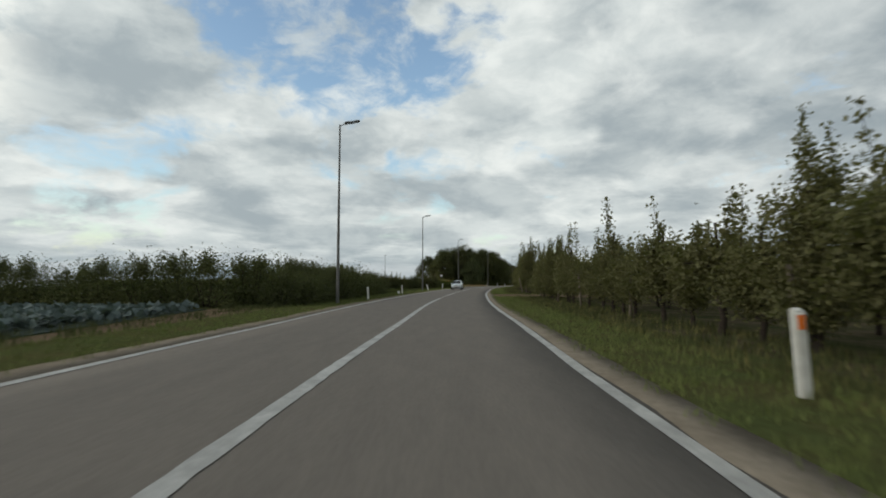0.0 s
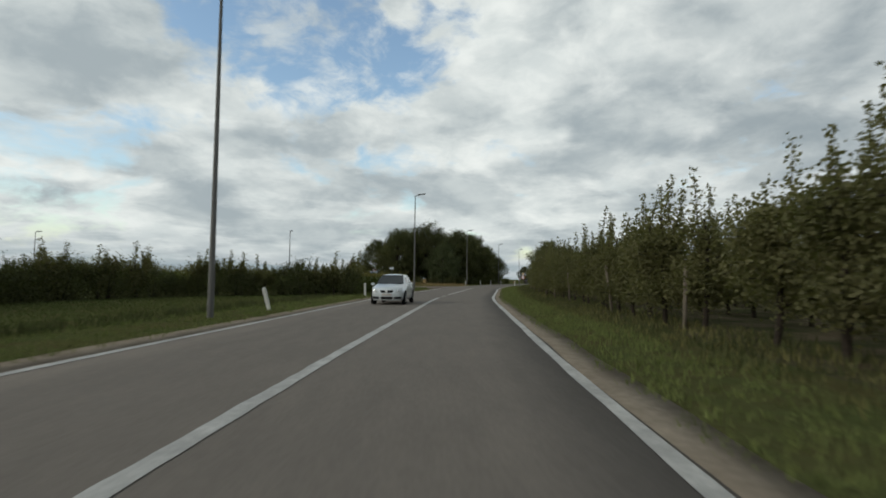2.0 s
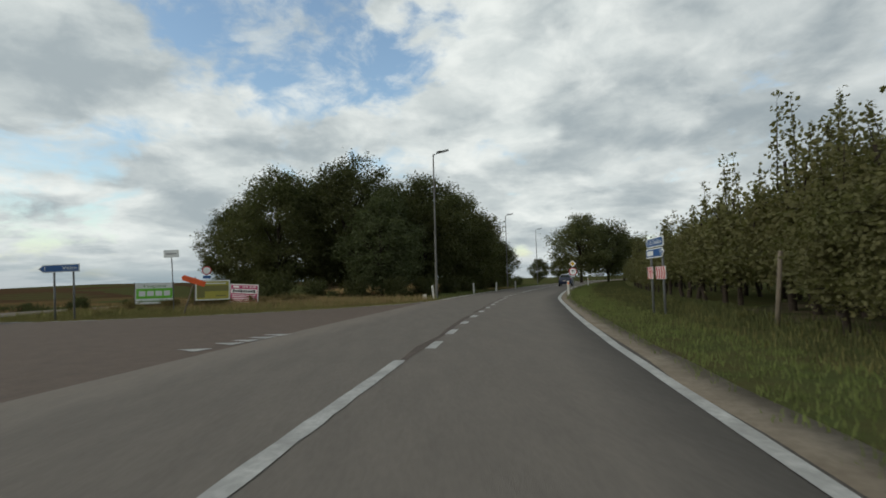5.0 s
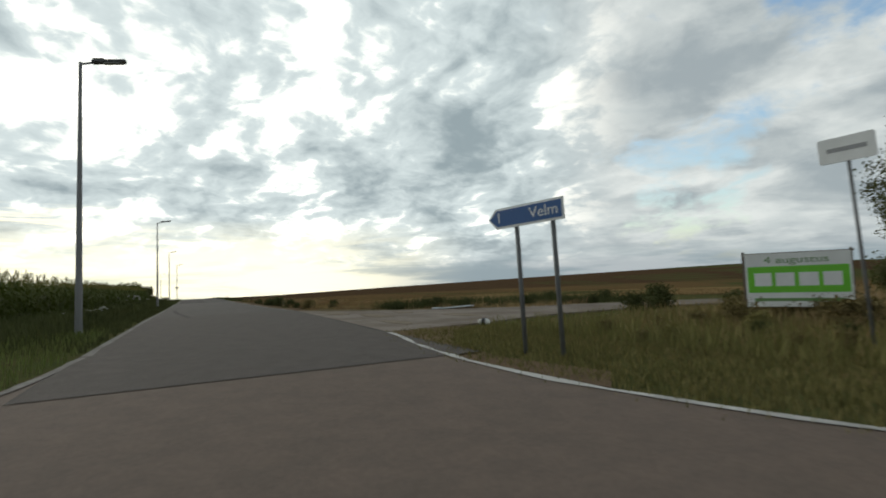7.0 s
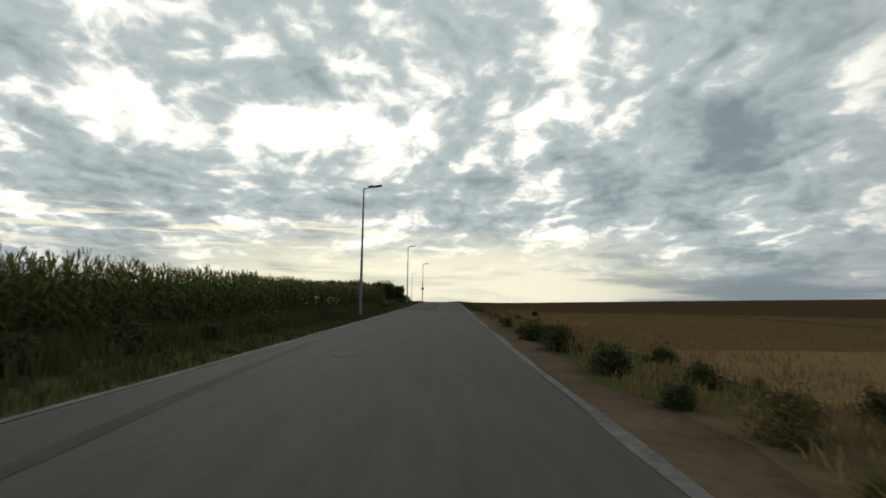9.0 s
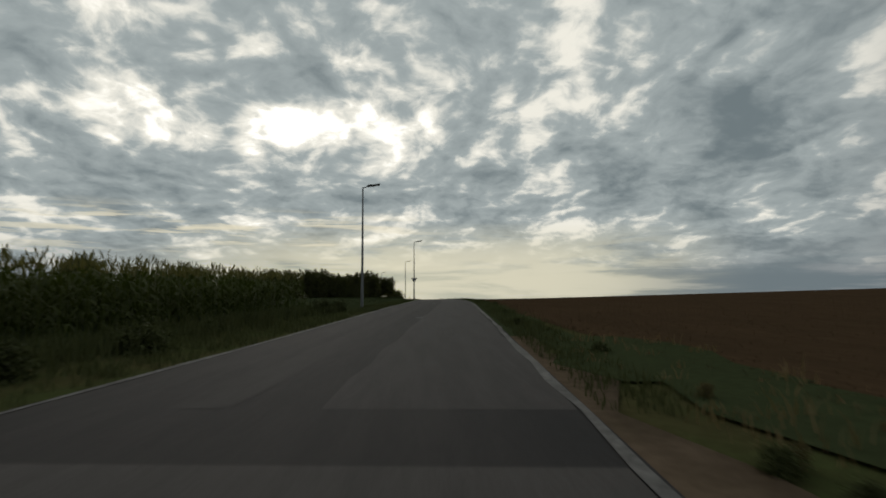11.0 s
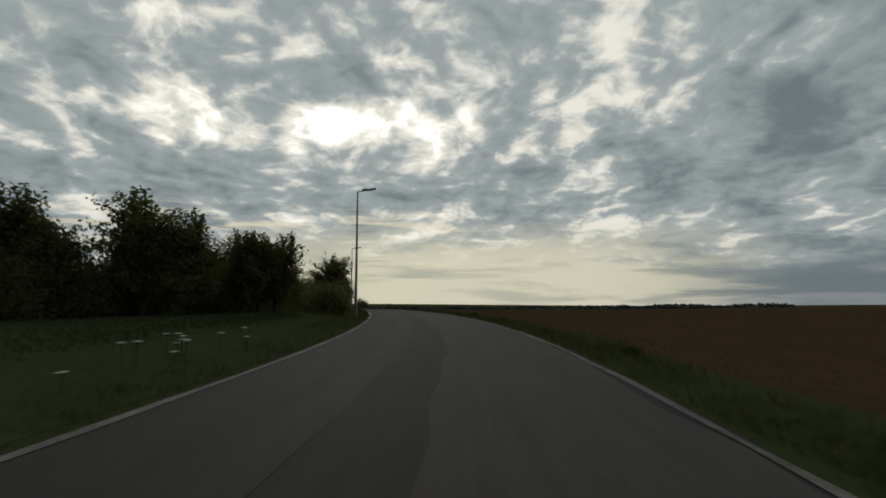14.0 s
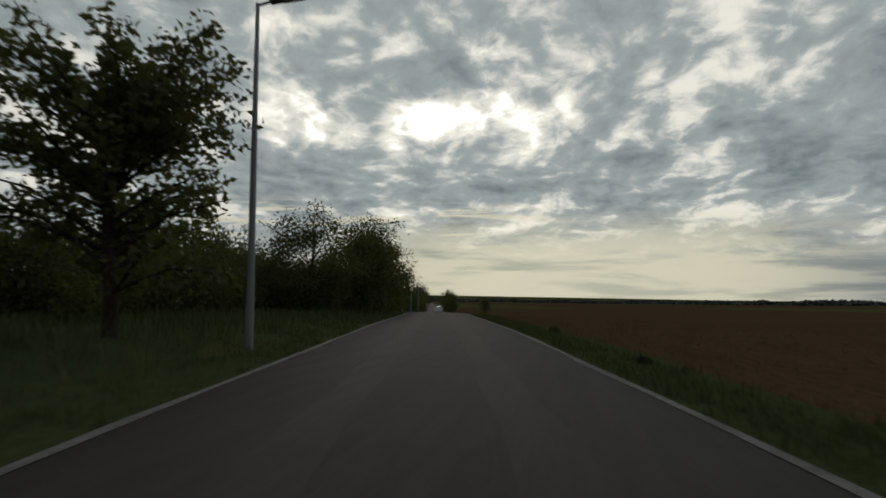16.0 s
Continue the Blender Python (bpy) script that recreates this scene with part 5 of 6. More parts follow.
blades("track_russet_grass", g[russet], 0.07 + 0.22 * swell[russet] ** 1.5, M_BLADE_RUSSET, "withered reddish-brown tufts beside the farm track", "grass", 0.008, 0.7, seed=47)


edge = spline([(-16.9, 134.2), (-15.7, 135.3), (-13.9, 138.4), (-12.0, 142.4)], 0.5)
g = np.repeat(edge, 260, 0)
g = g + rs.normal(0, 0.7, g.shape) + (-0.9, 0.8)
blades("track_weeds", g, rs.uniform(0.15, 0.5, len(g)), M_WEED, "tall dark green weeds along the farm track", "weeds", 0.007, seed=46)


def field_stalks():
    rnd = np.random.RandomState(12)
    out = []
    for x0, x1, y0, depth, n in ((-225, -20, None, 34, 52000), (-19, 6, 148, 30, 9000)):
        x = rnd.uniform(x0, x1, n)
        d = depth * rnd.uniform(0, 1, n) ** 1.6
        base = np.array([field_edge(q) for q in x]) if y0 is None else np.full(n, y0) + np.maximum(0, (x + 9) * 0.75)
        out.append(np.c_[x, base + d])
    g = np.vstack(out)
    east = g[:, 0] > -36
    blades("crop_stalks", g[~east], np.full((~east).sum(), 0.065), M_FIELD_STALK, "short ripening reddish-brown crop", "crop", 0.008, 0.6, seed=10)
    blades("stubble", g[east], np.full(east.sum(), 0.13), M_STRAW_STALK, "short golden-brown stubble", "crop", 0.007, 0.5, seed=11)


def corner_grass():
    """Rough grass on the corner between the maize, the lane and the main road."""
    rnd = np.random.RandomState(52)
    p = np.c_[rnd.uniform(-26, 4.6, 26000), rnd.uniform(109, 125, 26000)]
    limit = np.interp(p[:, 0], [-30, -8, -5.5, -2.2, 1.2, 3.4, 4.5, 5.4], [125.2, 124.5, 124.2, 123.3, 121.0, 117.4, 115.4, 109.0])
    corn = np.where(p[:, 1] < 112, -0.9 + (p[:, 1] - 92) * 0.15, -5.5 - (p[:, 1] - 112) * 0.75)
    p = p[(p[:, 1] < limit) & (p[:, 0] > corn)]
    blades("corner_grass", p, np.full(len(p), 0.2), M_BLADE, "rough green grass on the junction corner", "grass", 0.008, seed=53)


corner_grass()


field_stalks()


def weed_clumps():
    kinds = [hedge_bush(150 + i, h, w, "ragged dark green weed clump on the verge", M_WEED, "weed clumps on the verge", 0.1, 5, 0.5) for i, (h, w) in enumerate(((0.55, 0.7), (0.8, 0.9), (0.45, 0.8)))]
    places = [(-28.0, 132.7, 0.6), (-31.5, 132.8, 0.6), (-34.5, 132.9, 0.7), (-37, 133.0, 0.6), (-41, 133.2, 0.6), (-26.8, 133.6, 0.7), (-45, 133.6, 0.5), (-24.5, 134.2, 0.6), (-29.6, 134.4, 0.6),
              (-8.2, 139.8, 1.3), (-6.4, 141, 1.1), (-5.0, 139.0, 1.2), (-7.2, 137.6, 1.0), (0.0, 138.4, 1.1), (-1.2, 137.9, 0.9), (4.0, 141, 1.2), (5.6, 142.6, 1.2), (3.2, 143.4, 1.3), (-3.4, 138.6, 0.8), (-2.2, 134.6, 0.45), (-1.2, 135.2, 0.5)]
    places += [(*side_at(x, -5.2 + rg.normal(0, 0.5)), rg.uniform(0.7, 1.3)) for x in np.arange(-17, -84, -3.1)]
    places += [(*side_at(x, 3.8 + rg.normal(0, 0.25)), rg.uniform(0.3, 0.5)) for x in np.arange(-60, -200, -6.5)]
    edge = spline([(-17.2, 134.2), (-15.9, 135.6), (-14.2, 138.4), (-12.4, 142.2)], 0.55)
    places += [(x + rg.normal(0, 0.25), y + rg.normal(0, 0.25), rg.uniform(0.4, 0.75)) for x, y in edge[::2]]
    places += [(x - 1.0 + rg.normal(0, 0.4), y + 0.8 + rg.normal(0, 0.3), rg.uniform(0.5, 0.9)) for x, y in edge[3::2]]
    scrub = [(x, side_at(x, 3.7 + abs(rg.normal(0, 1.3)))[1], rg.uniform(0.2, 0.6)) for x in np.arange(-21, -62, -0.7)]
    places += scrub[::3]
    withered = [hedge_bush(160 + i, h, w, "withered russet weed clump on the bare shoulder", M_WEED_DRY, "withered weeds on the shoulder", 0.075, 6, 0.4) for i, (h, w) in enumerate(((0.6, 1.0), (0.8, 0.9)))]
    plant_all(withered, scrub[1::3] + scrub[2::3])
    plant_all(kinds, places)


weed_clumps()


def junction_bushes():
    """Withered and green weeds, waist-high, round the feet of the boards."""
    rnd = np.random.RandomState(57)
    dry = [hedge_bush(250 + i, h, w, "withered brown and olive weed clump round the boards", M_WEED_DRY, "withered weeds at the junction", 0.095, 9, 0.32, "weed_clump") for i, (h, w) in enumerate(((0.6, 0.9), (0.75, 1.1)))]
    green = [hedge_bush(255 + i, h, w, "olive-green weed clump round the boards", M_OLIVE_GRASS, "green weeds at the junction", 0.095, 7, 0.32, "weed_clump") for i, (h, w) in enumerate(((0.5, 1.0), (0.7, 1.0)))]
    line = north[::-1]
    n = sides(line)
    for kinds, count, lo, hi in ((dry, 44, 2.8, 9.5), (green, 38, 2.0, 8.5)):
        i = rnd.randint(3, len(line) - 4, count)
        deep = rnd.uniform(lo, hi, count)
        p = line[i] - n[i] * deep[:, None] + rnd.normal(0, 0.3, (count, 2))
        plant_all(kinds, [(x, y, rnd.uniform(0.8, 1.15) * (0.32 if d < 5 else 0.40 if d < 6.8 else 0.85)) for (x, y), d in zip(p, deep) if x > -6.5 and y > 131.9])


junction_bushes()


def umbels():
    """White flower heads among the verge weeds."""
    rnd = np.random.RandomState(17)
    spots = []
    for x0, x1, count, off, low, high in ((-20.5, -24.0, 16, -4.9, 0.38, 0.62), (-44, -50, 20, -5.6, 0.75, 1.1), (-134, -138.5, 14, -4.4, 0.32, 0.55)):
        spots += [(*side_at(x + rnd.normal(0, 0.5), off + rnd.normal(0, 0.35)), rnd.uniform(low, high)) for x in np.linspace(x0, x1, count)]
    bm = bmesh.new()
    rod(bm, (0, 0, 0), (0, 0, 1.0), 0.006, 0.004, 5)
    stem_me = bpy.data.meshes.new("stem"); bm.to_mesh(stem_me); bm.free(); stem_me.materials.append(M_WEED)
    ring = [(r * math.cos(a), r * math.sin(a), 1.0 - 0.02 * r / 0.05) for a, r in zip(np.linspace(0, 2 * math.pi, 18, endpoint=False), rnd.uniform(0.026, 0.056, 18))]
    head_me = raw("flower_head", [(0, 0, 1.012), (0, 0, 0.96)] + ring, [(0, 2 + i, 2 + (i + 1) % 18) for i in range(18)] + [(1, 2 + (i + 1) % 18, 2 + i) for i in range(18)])
    head_me.materials.append(M_FLOWER)
    for x, y, s in spots:
        t = thing("wild_carrot", "white wild carrot flower on a thin green stem", "flower", "white flowers on the verge")
        for nm, me in (("stem", stem_me), ("flower_head", head_me)):
            ob = new(nm, me); ob.parent = t
        t.matrix_basis = stand(x, y, rnd.uniform(0, 360), 1.0) @ Matrix.Diagonal((1.8, 1.8, s, 1))


umbels()


def cabbages():
    rnd = np.random.RandomState(19)
    pts = []
    for y in np.arange(-4, 21.6, 0.6):
        for x in np.arange(-32, -9.0, 0.55):
            if x < -9.2 - max(0, y - 8) * 0.07 and y < 21.4 + (x + 10) * 0.12:
                pts.append((x + rnd.normal(0, 0.05), y + rnd.normal(0, 0.06)))
    p = np.array(pts)
    c = np.repeat(np.c_[p, np.full(len(p), 0.16)], 11, 0) + rnd.normal(0, 1, (len(p) * 11, 3)) * (0.13, 0.13, 0.06)
    v, f = leaves(c, 0.3, rnd, 0.35, 0, 0.85)
    tagged(mesh_part("cabbages", arrays("cabbages", v, f), M_CABBAGE, None, "rows of blue-green cabbage heads", "stuff"), category="cabbage")


cabbages()


def far_woods():
    """A low dark line of woods far beyond the falling field."""
    rnd = np.random.RandomState(23)
    c = []
    for a in np.linspace(radians(57), radians(112), 1000):
        r = 900 + 120 * math.sin(a * 9) + rnd.normal(0, 25)
        if rnd.uniform() < 0.12:
            continue
        x, y = -170 - r * math.sin(a), 128 + r * math.cos(a)
        h = rnd.uniform(3.2, 6) * (0.6 + 0.5 * abs(math.sin(a * 23)))
        k = 9
        c.append(np.c_[rnd.normal(x, 5, k), rnd.normal(y, 5, k), float(land(x, y)) + rnd.uniform(0, h, k)])
    v, f = leaves(np.vstack(c), 4.5, rnd, 0.7, 0, 0.9)
    tagged(mesh_part("far_woods", arrays("far_woods", v, f), M_FAR_WOOD, None, "distant dark line of woods on the horizon", "stuff"), category="woods")


far_woods()


def meadow_grass():
    """Short grass of the open strips left of the lane and of the main road."""
    rnd = np.random.RandomState(31)
    x = rnd.uniform(-152, -83, 56000)
    lo, hi = np.interp(-x, [83, 97, 152], [104, 102, 123]), np.array([side_at(q, -4.4)[1] for q in x])
    a = np.c_[x, lo + (hi - lo) * rnd.uniform(0, 1, len(x)) ** 0.7]
    y = rnd.uniform(50, 88, 30000)
    west = np.interp(y, [50, 60, 70, 79, 84.5, 88], [-10.5, -12.8, -13.8, -12.8, -9.8, -3.5])
    east = np.interp(y, MAIN[:, 1], MAIN[:, 0]) - 4.3
    b = np.c_[west + (east - west) * rnd.uniform(0, 1, len(y)), y]
    blades("meadow_grass", a, np.full(len(a), 0.09), M_BLADE_MEADOW, "short mown dark green meadow grass", "grass", 0.012, seed=32)
    blades("lawn_grass", b, np.full(len(b), 0.07), M_BLADE_LAWN, "short mown green lawn beside the main road", "grass", 0.012, seed=34)


meadow_grass()

# ---- lamps, posts, signs, boards ----
def street_lamp(height, label, group, steel):
    root = thing("street_lamp", label, "street lamp", group)
    bm = bmesh.new()
    rod(bm, (0, 0, -0.3), (0, 0, 1.3), 0.092, 0.088, 24)
    rod(bm, (0, 0, 1.3), (0, 0, height), 0.082, 0.042, 24)
    pole = part("pole", bm, steel, root)
    bm = bmesh.new()
    box(bm, (0.075, 0.012, 0.4), (0, -0.088, 0.75), 0.004)
    part("service_door", bm, steel, pole)
    bm = bmesh.new()
    rod(bm, (0, 0, height - 0.05), (0.32, 0, height + 0.05), 0.03, 0.03, 8)
    part("arm", bm, steel, root, "", "", True)
    bm = bmesh.new()
    tilt = Matrix.Rotation(radians(-10), 3, "Y")
    box(bm, (0.86, 0.24, 0.085), (0.68, 0, height + 0.13), 0.028, tilt)
    box(bm, (0.30, 0.17, 0.06), (0.42, 0, height + 0.145), 0.02, tilt)
    head = part("lamp_head", bm, M_LAMP_HEAD, root)
    bm = bmesh.new()
    box(bm, (0.5, 0.18, 0.03), (0.80, 0, height + 0.10), 0.012, tilt)
    part("lamp_glass", bm, M_LAMP_GLASS, head, "pale lamp cover glass")
    return root


tall_lamp = street_lamp(9.85, "slim grey steel street lamp beside the main road", "street lamps of the main road", M_LAMP_POLE)
tall_lamp.matrix_basis = stand(-5.53, 27.4, -4)
for x, y, r in ((-2.69, 67.33, -9), (3.04, 105.2, -10), (12.43, 143.8, -20), (23.9, 178.4, -22), (33.5, 200, -26), (48, 230, -32)):
    copy_thing(tall_lamp, stand(x, y, r))
lane_lamp = street_lamp(7.6, "slim grey steel street lamp beside the lane", "street lamps of the lane", M_LANE_POLE)
lane_lamp.matrix_basis = stand(-14.35, 123.97, 88)
for x, y, r in ((-49.85, 125.94, 88), (-88.06, 127.67, 90), (-122.92, 129.85, 92), (-157.9, 127.05, 100), (-190.1, 119.3, 104), (-221, 111.0, 104), (-255, 102.6, 104), (-290, 93.3, 105), (-325, 84.0, 105)):
    copy_thing(lane_lamp, stand(x, y, r))


def delineator(height, label, reflector=True, group="white marker posts"):
    """A white roadside marker post with a slanted top and a reflector, facing -y."""
    root = thing("marker_post", label, "marker post", group)
    bm = bmesh.new()
    box(bm, (0.13, 0.10, height + 0.2), (0, 0, height / 2 - 0.1), 0.022)
    for v in bm.verts:
        if v.co.z > height - 0.05:
            v.co.z += v.co.y * 0.5
    part("post_body", bm, M_POST, root)
    if reflector:
        bm = bmesh.new()
        box(bm, (0.075, 0.012, 0.15), (0, -0.052, height - 0.13), 0.004)
        part("reflector", bm, M_ORANGE, root, "orange rectangular reflector")
    return root


post = delineator(0.92, "white plastic marker post with an orange reflector on the verge")
px0, py0 = main_at(4.9, 5.0)
post.matrix_basis = stand(3.95, 5.1, 0) @ pose(0, 0, 0, 0, -3, 0)
for x, y, r, l in ((20.5, 140.6, -18, 0), (32.0, 169.5, -22, 0), (main_at(108, 4.7)[0], 108, -8, 0)):
    if y != 108:
        copy_thing(post, stand(x, y, r) @ pose(0, 0, 0, 0, l, 0))
plain = delineator(0.85, "plain white marker post on the grass verge", False)
plain.matrix_basis = stand(-4.81, 33.75, 0) @ pose(0, 0, 0, 0, -4, 0)
for x, y, r, l in ((-3.93, 50.1, -4, -3), (-2.03, 70.9, -9, -16), (-0.13, 86.2, -9, -2), (2.89, 102.9, -9, -1), (12.2, 143.3, -18, -6), (15.95, 151.8, -20, -2), (18.7, 157.0, -22, 3), (22.2, 165, -22, 0)):
    copy_thing(plain, stand(x, y, r) @ pose(0, 0, 0, 0, l, 0))


def marker_stone(label):
    bm = bmesh.new()
    box(bm, (0.30, 0.22, 0.5), (0, 0, 0.12), 0.035)
    for v in bm.verts:
        if v.co.z > 0.3:
            v.co.x *= 0.88
    return tagged(part("marker_stone", bm, M_POST), label, "marker stone", "marker stones on the verge")


stone = marker_stone("low white concrete marker stone on the verge")
stone.matrix_basis = stand(-4.15, 48.9, 20, 0.85) @ pose(0, 0, 0, 0, -5, 0)
copy_thing(stone, stand(11.55, 141.9, -15))


def sign_post(parent, x, y, top, radius=0.03, bottom=-0.25, name="post"):
    bm = bmesh.new()
    rod(bm, (x, y, bottom), (x, y, top), radius, radius, 10)
    return part(name, bm, M_STEEL, parent, "", "", True)


def arrow_outline(w, h, left=True, tip=0.16):
    o = [(-w / 2, 0), (-w / 2 + tip, -h / 2), (w / 2, -h / 2), (w / 2, h / 2), (-w / 2 + tip, h / 2)]
    return o if left else [(-x, z) for x, z in o][::-1]


def arrow_panel(parent, w, h, z, left, text, number, bar=False):
    """A blue direction arrow with a white edge and white lettering."""
    bm = bmesh.new()
    plate(bm, [(x, z + q) for x, q in arrow_outline(w, h, left)], 0.022)
    panel = part("panel", bm, M_WHITE, parent, "white-edged arrow panel")
    bm = bmesh.new()
    plate(bm, [(x * 0.955, z + q * 0.78) for x, q in arrow_outline(w, h, left, 0.155)], 0.004)
    for v in bm.verts:
        v.co.y -= 0.005
    part("blue_face", bm, M_BLUE, panel, "blue arrow face")
    s = -1 if left else 1
    if number:
        words(number, h * 0.72, M_WHITE, panel, (s * (w / 2 - 0.22), -0.009, z))
    if bar:
        bm = bmesh.new()
        plate(bm, rect(w * 0.36, h * 0.5, -w * 0.24, z), 0.003)
        for v in bm.verts:
            v.co.y -= 0.009
        part("lettering", bm, M_WHITE, panel, "white block of unreadable lettering")
    elif text:
        words(text[0], h * 0.70, M_WHITE, panel, (text[1], -0.009, z), wide=text[2])
    return panel


def velm_sign():
    root = thing("direction_sign", "blue arrow direction sign with white lettering on two posts", "road sign")
    arrow_panel(root, 1.40, 0.32, 2.08, True, ("Velm", 0.36, 0.50), "1")
    for x in (-0.19, 0.47):
        sign_post(root, x, 0.06, 2.21, 0.036)
    root.matrix_basis = stand(-3.27, 130.64, 14) @ pose(0, 0, 0, 0, -2, 0)


velm_sign()


def truiden_sign():
    root = thing("direction_sign", "two blue direction arrows above red and white chevron boards", "road sign")
    arrow_panel(root, 1.66, 0.28, 2.13, True, ("St.-Truiden", 0.16, 1.1), "5")
    arrow_panel(root, 1.66, 0.28, 1.82, False, None, "15", True)
    for x in (-0.55, 0.55):
        sign_post(root, x, 0.06, 2.25, 0.036)
    for x0, w, n in ((-0.52, 0.52, 3), (0.47, 0.86, 4)):
        bm = bmesh.new()
        plate(bm, rect(w, 0.36, x0, 1.24), 0.02)
        panel = part("chevron_board", bm, M_WHITE, root, "red and white chevron board")
        for k in range(n):
            c = x0 - w / 2 + w * (k + 0.5) / n - 0.03
            t = w / n * 0.27
            for s in (1, -1):
                bm = bmesh.new()
                plate(bm, [(c - t, 1.24 + 0.172 * s), (c + t, 1.24 + 0.172 * s), (c + t + 0.09, 1.24), (c - t + 0.09, 1.24)], 0.003)
                for v in bm.verts:
                    v.co.y -= 0.005
                part("chevron", bm, M_RED, panel, "red chevron stripe")
    root.matrix_basis = stand(17.85, 123.8, -100)


truiden_sign()


def street_plate():
    root = thing("street_name_plate", "small pale street name plate on a leaning steel pole", "sign")
    bm = bmesh.new()
    plate(bm, rect(0.66, 0.36, 0, 2.8, 0.03), 0.03)
    panel = part("panel", bm, M_WHITE, root)
    bm = bmesh.new()
    plate(bm, rect(0.46, 0.06, 0, 2.8), 0.002)
    for v in bm.verts:
        v.co.y -= 0.004
    part("lettering", bm, M_SIGN_BACK, panel, "grey bar of unreadable lettering")
    sign_post(root, 0, 0.045, 2.86, 0.024)
    root.matrix_basis = stand(-0.55, 134.33, 10) @ pose(0, 0, 0, 0, -2.5, 0)


street_plate()


def banner(name, label, w, h, z0, face, at, turn, lean=0.0):
    root = thing(name, label, "banner", "advertising boards at the junction")
    bm = bmesh.new()
    plate(bm, rect(w, h, 0, z0 + h / 2), 0.02)
    panel = part("panel", bm, face, root)
    for x in (-w / 2 - 0.03, w / 2 + 0.0):
        bm = bmesh.new()
        box(bm, (0.045, 0.045, z0 + h + 0.35), (x, 0.045, (z0 + h + 0.05) / 2 - 0.15), 0.006)
        part("stake", bm, M_WOOD_STAKE, root, "thin wooden stake")
    bm = bmesh.new()
    box(bm, (w + 0.1, 0.03, 0.03), (0, 0.04, z0 + h), 0.005)
    part("crossbar", bm, M_WOOD_STAKE, root, "thin wooden crossbar")
    root.matrix_basis = stand(at[0], at[1], turn, 1.0, -0.12) @ pose(0, 0, 0, 0, lean, 0)
    return root, panel


def strip_on(panel, mat, w, h, x, z, label="", out=0.004, name="print"):
    bm = bmesh.new()
    plate(bm, rect(w, h, x, z), 0.003)
    for v in bm.verts:
        v.co.y -= out
    return part(name, bm, mat, panel, label)


root, panel = banner("banner", "white and green advertising board with white lettering", 1.72, 1.06, 0.25, M_WHITE, (-2.58, 136.68), 25)
strip_on(panel, M_GREEN, 1.64, 0.52, 0, 0.79, "bright green band")
for i, (x, w) in enumerate(((-0.56, 0.29), (-0.19, 0.31), (0.19, 0.31), (0.56, 0.29))):
    strip_on(panel, M_WHITE, w, 0.26, x, 0.79, "plain white block of lettering", 0.008, "lettering")
words("4 augustus", 0.19, M_GREEN_INK, panel, (0, -0.005, 1.17), "green lettering", 1.05)
strip_on(panel, M_GREEN_INK, 1.45, 0.06, 0, 0.39, "green bar of unreadable lettering", 0.004, "lettering")

root, panel = banner("banner", "yellow and olive printed board with a white edge", 1.66, 1.03, 0.36, M_WHITE, (0.3, 136.85), 20)
strip_on(panel, M_YELLOW, 1.54, 0.92, 0, 0.875, "yellow printed face")
strip_on(panel, M_OLIVE, 1.50, 0.30, 0, 0.970, "dark olive printed picture", 0.008)
strip_on(panel, M_OLIVE, 0.36, 0.70, -0.56, 0.840, "dark olive printed picture", 0.011)
strip_on(panel, M_WHITE, 0.95, 0.05, 0.15, 1.230, "pale bar of unreadable lettering", 0.008, "lettering")
strip_on(panel, M_OLIVE, 0.5, 0.06, 0.4, 0.570, "olive bar of unreadable lettering", 0.008, "lettering")

root, panel = banner("banner", "magenta event board with black and white lettering", 1.86, 1.06, 0.08, M_WHITE, (1.0, 139.55), -17, 3)
strip_on(panel, M_PINK, 1.76, 0.96, 0, 0.61, "magenta printed face")
words("14.8.2010", 0.17, M_WHITE, panel, (0.30, -0.009, 0.99), "white lettering", 0.85)
strip_on(panel, M_WHITE, 0.40, 0.10, -0.52, 0.99, "white star-like print", 0.008)
strip_on(panel, M_WHITE, 1.66, 0.25, 0, 0.74, "white ground of the title", 0.006)
for i in range(9):
    strip_on(panel, M_INK, 0.135, 0.19 if i in (0, 3, 8) else 0.14, -0.68 + 0.17 * i, 0.74, "black block of the title", 0.010, "lettering")
for z, w, x in ((0.52, 1.60, 0), (0.42, 1.5, -0.05), (0.32, 1.55, 0.0), (0.22, 1.1, -0.15)):
    strip_on(panel, M_WHITE, w, 0.035, x, z, "white bar of unreadable lettering", 0.008, "lettering")


def orange_arrow():
    root = thing("arrow_board", "orange wooden arrow board on a leaning post", "sign")
    bm = bmesh.new()
    plate(bm, [(-0.52, 0), (-0.44, -0.12), (0.50, -0.12), (0.50, 0.12), (-0.44, 0.12)], 0.025)
    bmesh.ops.rotate(bm, verts=bm.verts, cent=(0, 0, 0), matrix=Matrix.Rotation(radians(20), 3, "Y"))
    bmesh.ops.translate(bm, verts=bm.verts, vec=(0.05, 0, 1.46))
    part("board", bm, M_BOARD_ORANGE, root)
    bm = bmesh.new()
    rod(bm, (-0.42, 0.05, -0.2), (0.12, 0.05, 1.62), 0.03, 0.03, 8)
    part("post", bm, M_WOOD_STAKE, root)
    root.matrix_basis = stand(1.15, 132.3, 9)


orange_arrow()


def disc(radius, z, thick, y=0.0, n=28):
    bm = bmesh.new()
    plate(bm, [(radius * math.cos(a), z + radius * math.sin(a)) for a in np.linspace(0, 2 * math.pi, n, endpoint=False)], thick)
    for v in bm.verts:
        v.co.y += y
    return bm


